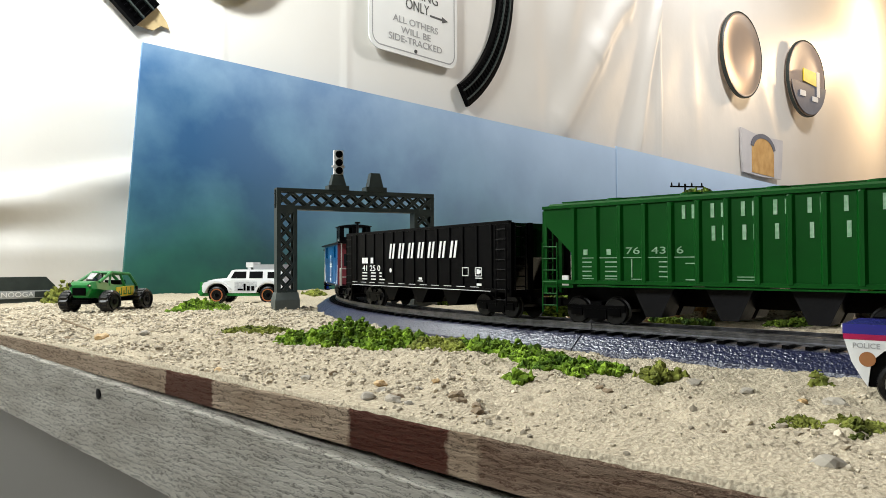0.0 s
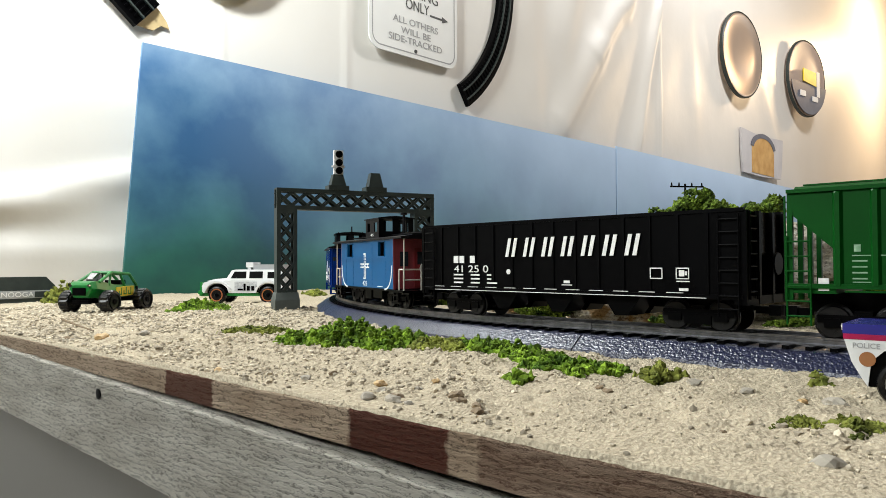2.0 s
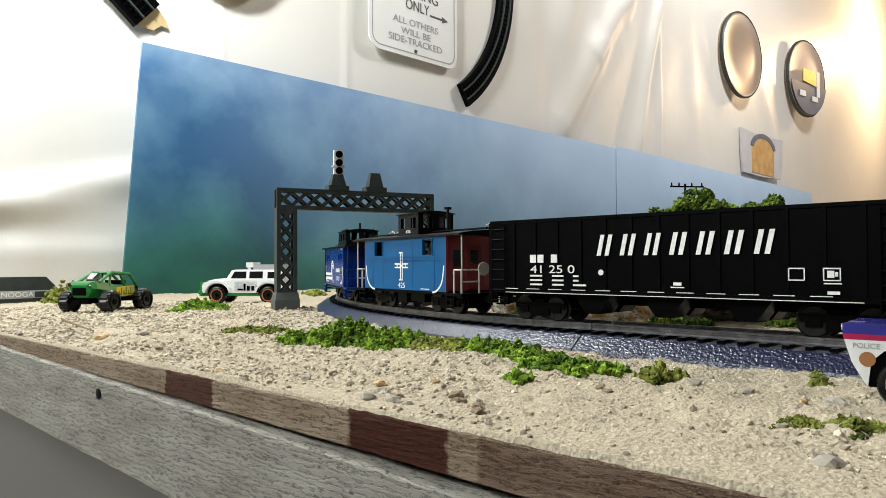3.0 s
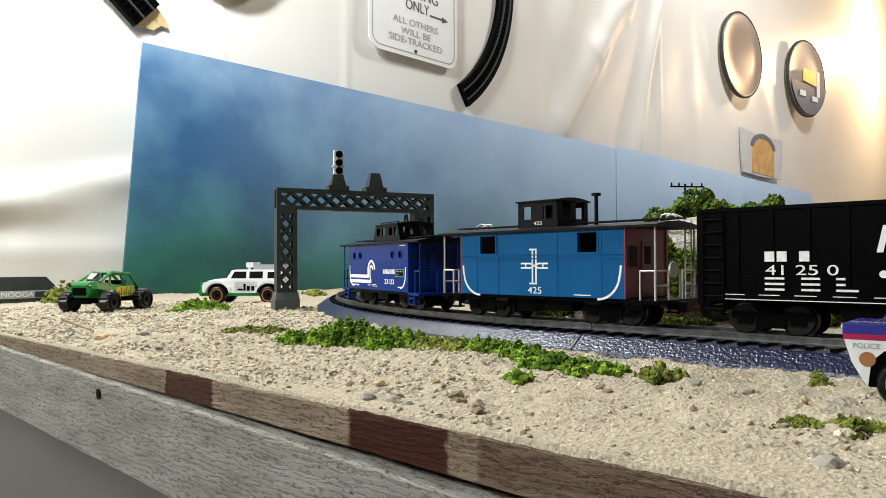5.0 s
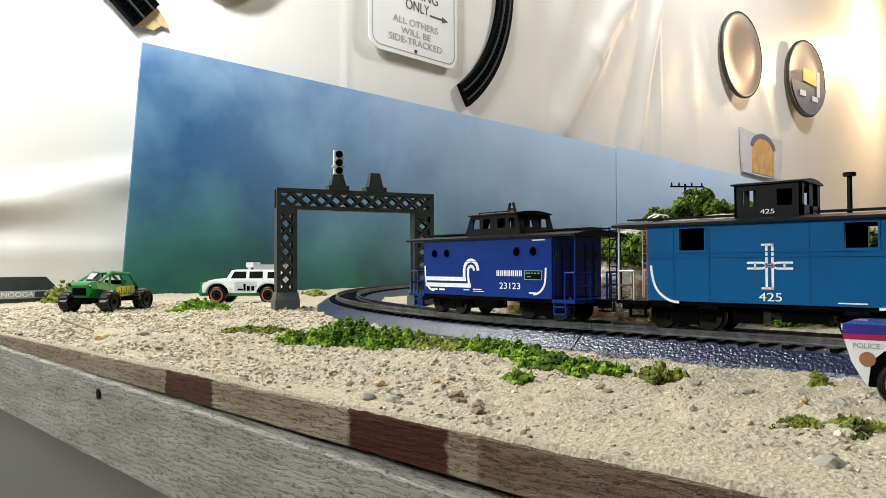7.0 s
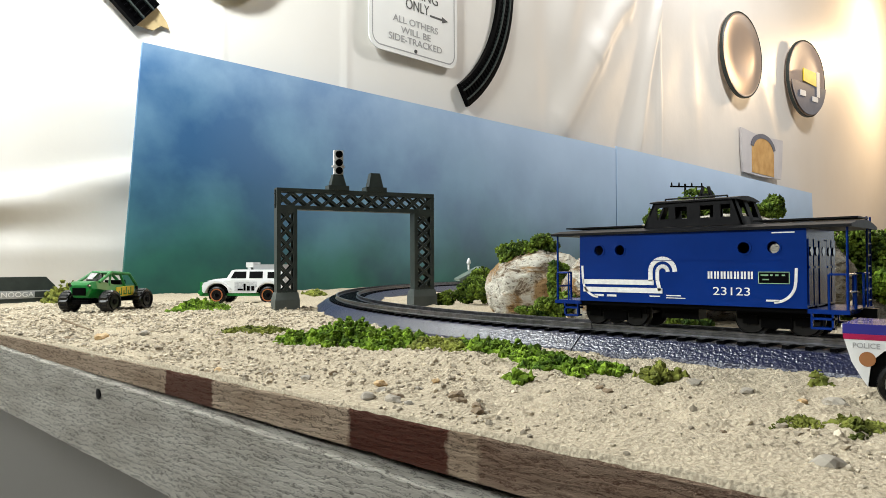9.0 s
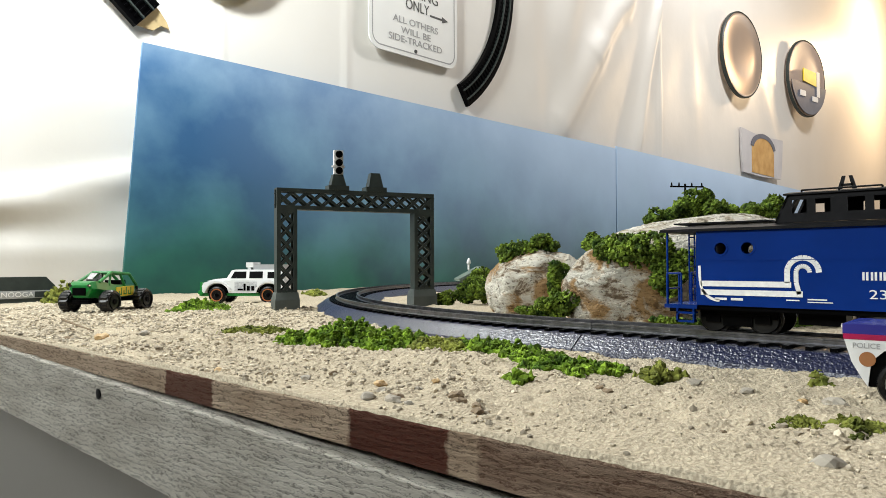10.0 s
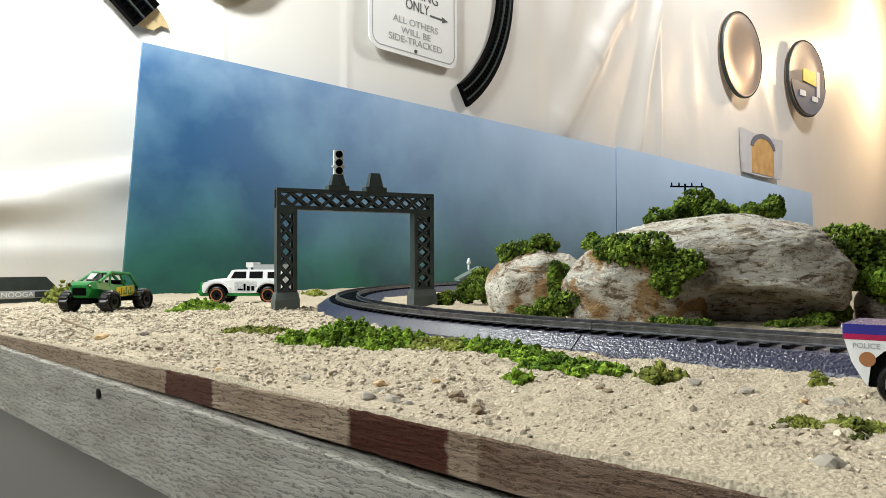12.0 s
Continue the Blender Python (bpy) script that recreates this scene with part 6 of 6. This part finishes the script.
def police_car():
    m = Matrix.Translation((0.2072, 0.0105, -0.001)) @ Matrix.Rotation(radians(92), 4, "Z") @ Matrix.Scale(0.78, 4)
    c = thing("toy_police_car", "white toy police car with blue and red top standing on sand", "toy car", m)
    for x in (-22, 28):
        for y in (-12, 12):
            toy_wheel(c, x, y, 7.5, 7.5, 6, SILVER, 0)
    prof = [(-38, 6), (-38, 22), (44, 20.5), (42, 13.5), (39.5, 9.0), (38.2, 7)]
    arches = []
    for cx in (28, -22):
        arches += [(cx + 9.6, 6), (cx + 8.6, 14), (cx + 5, 17.5), (cx - 5, 17.5), (cx - 8.6, 14), (cx - 9.6, 6)]
    body = part("body", prism(bmesh.new(), [(x * K, z * K) for x, z in prof + arches], -14 * K, 14 * K, "y"), TOY_WHITE, c, "white body", bevel=0.0006)
    part("stripe", mb((-38, 44.2, -14.2, 14.2, 20.6, 22.3)), TOY_RED, c, "red stripe under the bonnet", bevel=0.0004)
    part("bonnet", mb((-38, 44.4, -14.0, 14.0, 22.3, 25.4)), TOY_BLUE, c, "blue bonnet", bevel=0.0016)
    part("cabin", prism(bmesh.new(), [(x * K, z * K) for x, z in ((-36, 26), (-34, 38), (0, 38), (10, 26))], -13 * K, 13 * K, "y"), TOY_BLUE, c, bevel=0.001)
    part("lamp", rod(bmesh.new(), (43.4 * K, 12.6 * K, 24.2 * K), (44.8 * K, 12.6 * K, 24.2 * K), 1.1 * K, 12), SILVER, c)
    part("arch_lining", mb((-32, 38, -13, 13, 6, 17.2)), BLACK, c)
    t = writing("POLICE", 2.3 * K, 7.4 * K)
    part("lettering", t, GREY_SHADE, c, "faded grey lettering", m=Matrix.Translation((37.9 * K, 14.15 * K, 18.7 * K)) @ Matrix.Rotation(radians(180), 4, "Z") @ Matrix.Rotation(radians(90), 4, "X"))
    part("badge", rod(bmesh.new(), (37.6 * K, 14.0 * K, 14.6 * K), (37.6 * K, 14.25 * K, 14.6 * K), 2.3 * K, 20), BADGE, c, "brown round badge")
    return c


buggy()
jeep()
police_car()
plate = thing("freight_car_body", "dark model car body with pale lettered band by the wall", "railway car", Matrix.Translation((0.16, 0.715, 0)) @ Matrix.Rotation(radians(4), 4, "Z"))
part("body", prism(bmesh.new(), [(x * K, z * K) for x, z in ((-90, 0), (78, 0), (78, 15), (74, 19), (70, 23.2), (-90, 23.8))], -6 * K, 6 * K, "y"), DARK, plate, bevel=0.0006)
part("band", mb((-90, 76, -6.5, -5.9, 3.8, 10.8)), GREY_SHADE, plate, "pale grey band")
part("band_stripe", mb((60, 77, -6.8, -6, 4.6, 9.8)), DARK, plate)
part("lettering", writing("ANOOGA", 6.4 * K, 32 * K), WHITE_INK, plate, m=pose(43 * K, -6.9 * K, 7.2 * K, 90))

# ---- things on the wall ----
TIN = mat("white_tin", (0.8, 0.8, 0.79), 0.35, colour2=(0.76, 0.76, 0.75), scale=20)
GREY_LINE = mat("grey_print", (0.35, 0.35, 0.36), 0.5)
BLACK_PRINT = mat("black_print", (0.03, 0.03, 0.03), 0.5)
YELLOW_TIN = mat("yellow_tin", (0.85, 0.68, 0.02), 0.4)


def round_rect(w, h, r, n=8):
    pts = []
    for cx, cz, a in ((w / 2 - r, h / 2 - r, 0), (r - w / 2, h / 2 - r, 90), (r - w / 2, r - h / 2, 180), (w / 2 - r, r - h / 2, 270)):
        pts += [(cx + r * math.cos(radians(a + 90 * i / n)), cz + r * math.sin(radians(a + 90 * i / n))) for i in range(n + 1)]
    return pts


def parking_sign():
    w, h = 0.1952, 0.293
    s = thing("parking_sign", "white tin parking sign with black writing hung on plastic sheeting", "sign", Matrix.Translation((0.7906, 0.7842, 0.3722)) @ Matrix.Rotation(radians(-1.1), 4, "Z"))
    part("plate", prism(bmesh.new(), round_rect(w, h, 0.022), -0.001, 0.001, "y"), TIN, s, m=pose(0, 0, h / 2 - 0.0115))
    rim = bmesh.new()
    outer, inner = round_rect(w - 0.012, h - 0.012, 0.017), round_rect(w - 0.016, h - 0.016, 0.015)
    vo, vi = [rim.verts.new((x, -0.0013, z)) for x, z in outer], [rim.verts.new((x, -0.0013, z)) for x, z in inner]
    for i in range(len(vo)):
        j = (i + 1) % len(vo)
        rim.faces.new((vo[i], vo[j], vi[j], vi[i]))
    part("border_line", rim, GREY_LINE, s, m=pose(0, 0, h / 2 - 0.0115))
    for body, z, size, wd in (("SIDE-TRACKED", 0.0135, 0.0150, 0.118), ("WILL BE", 0.0280, 0.0150, 0.066), ("ALL OTHERS", 0.0435, 0.0150, 0.100)):
        part("lettering", writing(body, size, wd), GREY_LINE, s, m=pose(0.001, -0.0015, z, 90))
    for body, z, wd in (("ONLY", 0.0720, 0.052), ("PARKING", 0.0930, 0.094)):
        part("lettering", writing(body, 0.0235, wd), BLACK_PRINT, s, m=pose(0.004, -0.0015, z, 90))
    for d, z in ((-1, 0.0790), (1, 0.0660)):
        bm = boxes((min(d * 0.033, d * 0.062), max(d * 0.033, d * 0.062), -0.0016, -0.001, z - 0.0014, z + 0.0014))
        prism(bm, [(d * 0.061, z + 0.005), (d * 0.075, z), (d * 0.061, z - 0.005)], -0.0016, -0.001, "y")
        part("arrow", bm, BLACK_PRINT, s)
    part("hole", rod(bmesh.new(), (0, -0.0016, 0), (0, 0.001, 0), 0.0032, 14), BLACK_PRINT, s)
    return s


parking_sign()


def wall_track(arc, at, label, m=None):
    """A piece of track hung flat on the wall; arc: list of (x, z) along its middle."""
    t = thing("wall_track", label, "model track", Matrix.Translation(at), group="track pieces on the wall")
    bed, rails, ties = bmesh.new(), (bmesh.new(), bmesh.new()), bmesh.new()

    def side(i, d):
        p = Vector(arc[i])
        q = (Vector(arc[min(i + 1, len(arc) - 1)]) - Vector(arc[max(i - 1, 0)])).normalized()
        return p + Vector((-q.y, q.x)) * d
    def sweep(bm, d0, d1, y0, y1):
        rows = [[bm.verts.new((side(i, d).x, y, side(i, d).y)) for d, y in ((d0, y0), (d1, y0), (d1, y1), (d0, y1))] for i in range(len(arc))]
        for a, b in zip(rows, rows[1:]):
            for k in range(4):
                n = (k + 1) % 4
                bm.faces.new((a[k], a[n], b[n], b[k]))
        bm.faces.new(rows[0])
        bm.faces.new(rows[-1][::-1])
    sweep(bed, -0.021, 0.021, 0.0, 0.008)
    for k, off in enumerate((-0.00825, 0.00825)):
        sweep(rails[k], off - 0.001, off + 0.001, -0.004, 0.0)
    for i in range(len(arc) - 1):
        a, d = side(i, -0.015), side(i, 0.015)
        bar = (Vector(arc[i + 1]) - Vector(arc[i])) * 0.35
        prism(ties, [a[:], (a + bar)[:], (d + bar)[:], d[:]], -0.0014, 0.0, "y")
    part("roadbed", bed, BLACK, t)
    for r in rails:
        part("rail", r, DARK, t)
    tagged(part("tie_strip", ties, BLACK, t), kind="stuff")
    return t


def on_arc(cx, cz, r, a0, a1, n):
    return [(cx + r * math.cos(radians(a0 + (a1 - a0) * i / n)), cz + r * math.sin(radians(a0 + (a1 - a0) * i / n))) for i in range(n + 1)]


wall_track(on_arc(0.7566, 0.5496, 0.2727, -56.5, 53.5, 60), (0, 0.781, 0), "black curved track piece hung on the white sheeting")
wall_track([(0.3619 + (-0.1054) * i / 20, 0.3227 + (0.0922) * i / 20) for i in range(21)], (0, 0.7934, 0), "black straight track piece hung on the white sheeting")
FLAT_TAN = mat("flat_tan", (0.55, 0.42, 0.22), 0.8, colour2=(0.45, 0.33, 0.16), scale=60)
solo("tan_piece", prism(bmesh.new(), [(0.3358, 0.3201), (0.3472, 0.3101), (0.3701, 0.3078), (0.3801, 0.3155), (0.3897, 0.3138), (0.3869, 0.3212), (0.376, 0.3345), (0.3614, 0.3399)], 0.7985, 0.8010, "y"), FLAT_TAN, "flat jagged tan piece behind the hung track", "cardboard")


def round_sign(at, r, turn, face, label, rows=()):
    s = thing("round_sign", label, "sign", Matrix.Translation(at) @ Matrix.Rotation(radians(turn), 4, "Z"), group="round tin signs")
    bm = bmesh.new()
    lathe(bm, [(r * 0.2, 0.006), (r, 0.006), (r * 1.0, -0.002), (r * 0.955, -0.006), (r * 0.93, -0.004), (r * 0.5, -0.0075), (r * 0.25, -0.0084), (0.002, -0.0088)], 64, "y")
    part("dish", bm, face, s, smooth=True)
    bm = bmesh.new()
    lathe(bm, [(r * 1.004, 0.004), (r * 1.010, 0.004), (r * 1.010, -0.004), (r * 0.988, -0.0065), (r * 0.988, 0.004)], 64, "y")
    part("rim", bm, DARK, s, "dark rolled rim", smooth=False)
    for name, bmf, mt, lb in rows:
        part(name, bmf, mt, s, lb)
    return s


TIN_DISC = mat("shiny_tin", (0.74, 0.58, 0.47), 0.28, metal=0.6, colour2=(0.62, 0.48, 0.38), scale=8, spread=0.6)
TIN_BUFF = mat("buff_tin", (0.42, 0.32, 0.27), 0.5, colour2=(0.48, 0.37, 0.31), scale=8)
NAVY = mat("navy_print", (0.10, 0.10, 0.14), 0.35)
round_sign((2.1370, 0.7476, 0.6510), 0.1270, -5.8, TIN_DISC, "shiny round tin sign catching the lamp on the wall")
low = prism(bmesh.new(), [(0.1390 * 0.93 * math.cos(radians(a)), 0.1390 * 0.93 * math.sin(radians(a))) for a in range(190, 351, 8)], -0.0125, -0.0105, "y")
patch = prism(bmesh.new(), [(-0.045, -0.015), (0.05, -0.025), (0.05, 0.025), (-0.045, 0.03)], -0.0145, -0.011, "y")
bits = boxes((-0.07, -0.03, -0.0145, -0.012, -0.07, -0.05), (0.055, 0.075, -0.0145, -0.012, -0.06, 0.03), (0.02, 0.06, -0.0145, -0.012, -0.08, -0.062))
round_sign((2.7062, 0.7243, 0.6844), 0.1353, -10, TIN_BUFF, "round buff and navy tin sign with yellow patch", (("lower_field", low, NAVY, "navy lower field"), ("patch", patch, YELLOW_TIN, "yellow patch"), ("mark_bar", bits, WHITE, "plain white bars")))
s = thing("yellow_sign", "round yellow tin sign hung on the white sheeting", "sign", Matrix.Translation((0.4640, 0.7906, 0.4515)))
bm = bmesh.new()
lathe(bm, [(0.001, 0.004), (0.080, 0.004), (0.080, -0.003), (0.077, -0.004), (0.001, -0.004)], 56, "y")
part("dish", bm, YELLOW_TIN, s)

POUCH = mat("clear_grey_pouch", (0.62, 0.60, 0.62), 0.3, colour2=(0.52, 0.50, 0.53), scale=14, bump=0.002, bump_scale=30, spec=0.6)
pouch = thing("pouch", "grey plastic pouch with orange print hung on the wall", "pouch", Matrix.Translation((2.3271, 0.7535, 0.3727)) @ Matrix.Rotation(radians(-3), 4, "Z"))
part("film", prism(bmesh.new(), [(-0.165, 0.068), (-0.05, 0.060), (0.06, 0.062), (0.17, 0.066), (0.160, -0.02), (0.15, -0.066), (0.0, -0.07), (-0.155, -0.066), (-0.165, 0.0)], -0.003, 0.003, "y"), POUCH, pouch)
arch = [(-0.09, -0.062), (0.085, -0.064)] + [(0.0875 * math.cos(radians(a)) - 0.002, 0.008 + 0.045 * math.sin(radians(a))) for a in range(0, 181, 15)]
ORANGE_PRINT = mat("orange_print", (0.66, 0.40, 0.12), 0.45, colour2=(0.5, 0.25, 0.04), scale=30)
part("print", prism(bmesh.new(), arch, -0.0045, -0.002, "y"), ORANGE_PRINT, pouch, "orange arched print")
part("print_edge", prism(bmesh.new(), [(0.1 * math.cos(radians(a)), 0.014 + 0.052 * math.sin(radians(a))) for a in range(10, 171, 10)] + [(0.08 * math.cos(radians(a)), 0.012 + 0.04 * math.sin(radians(a))) for a in range(170, 9, -10)], -0.0055, -0.003, "y"), NAVY, pouch)


# ---- motion ----
SPEED = 0.04718


def car_pose(s0, t, half):
    s = s0 + SPEED * t
    xa, ya, _ = line(s - half)
    xb, yb, _ = line(s + half)
    return pose((xa + xb) / 2, (ya + yb) / 2, RAIL_Z, 0, 0, math.degrees(math.atan2(yb - ya, xb - xa)))


def motions():
    for car, s0, half in TRAIN:
        walk(car, [(0.25 * i, car_pose(s0, 0.25 * i, half)) for i in range(49)])
    for truck, a, car in BOGIES:
        s0, half = next((s, h) for c, s, h in TRAIN if c == car)
        rows = []
        for i in range(25):
            t = 0.5 * i
            turn = math.degrees(line(s0 + SPEED * t + a)[2] - car_pose(s0, t, half).to_euler().z)
            rows.append((t, pose(a, 0, 0, 0, 0, (turn + 180) % 360 - 180)))
        walk(truck, rows)
    for wheel, d in WHEELS:
        walk(wheel, [(i / 7.5, pose(d, 0, 0.0052, 0, math.degrees(SPEED * (i / 7.5) / 0.0052), 0)) for i in range(91)])


motions()
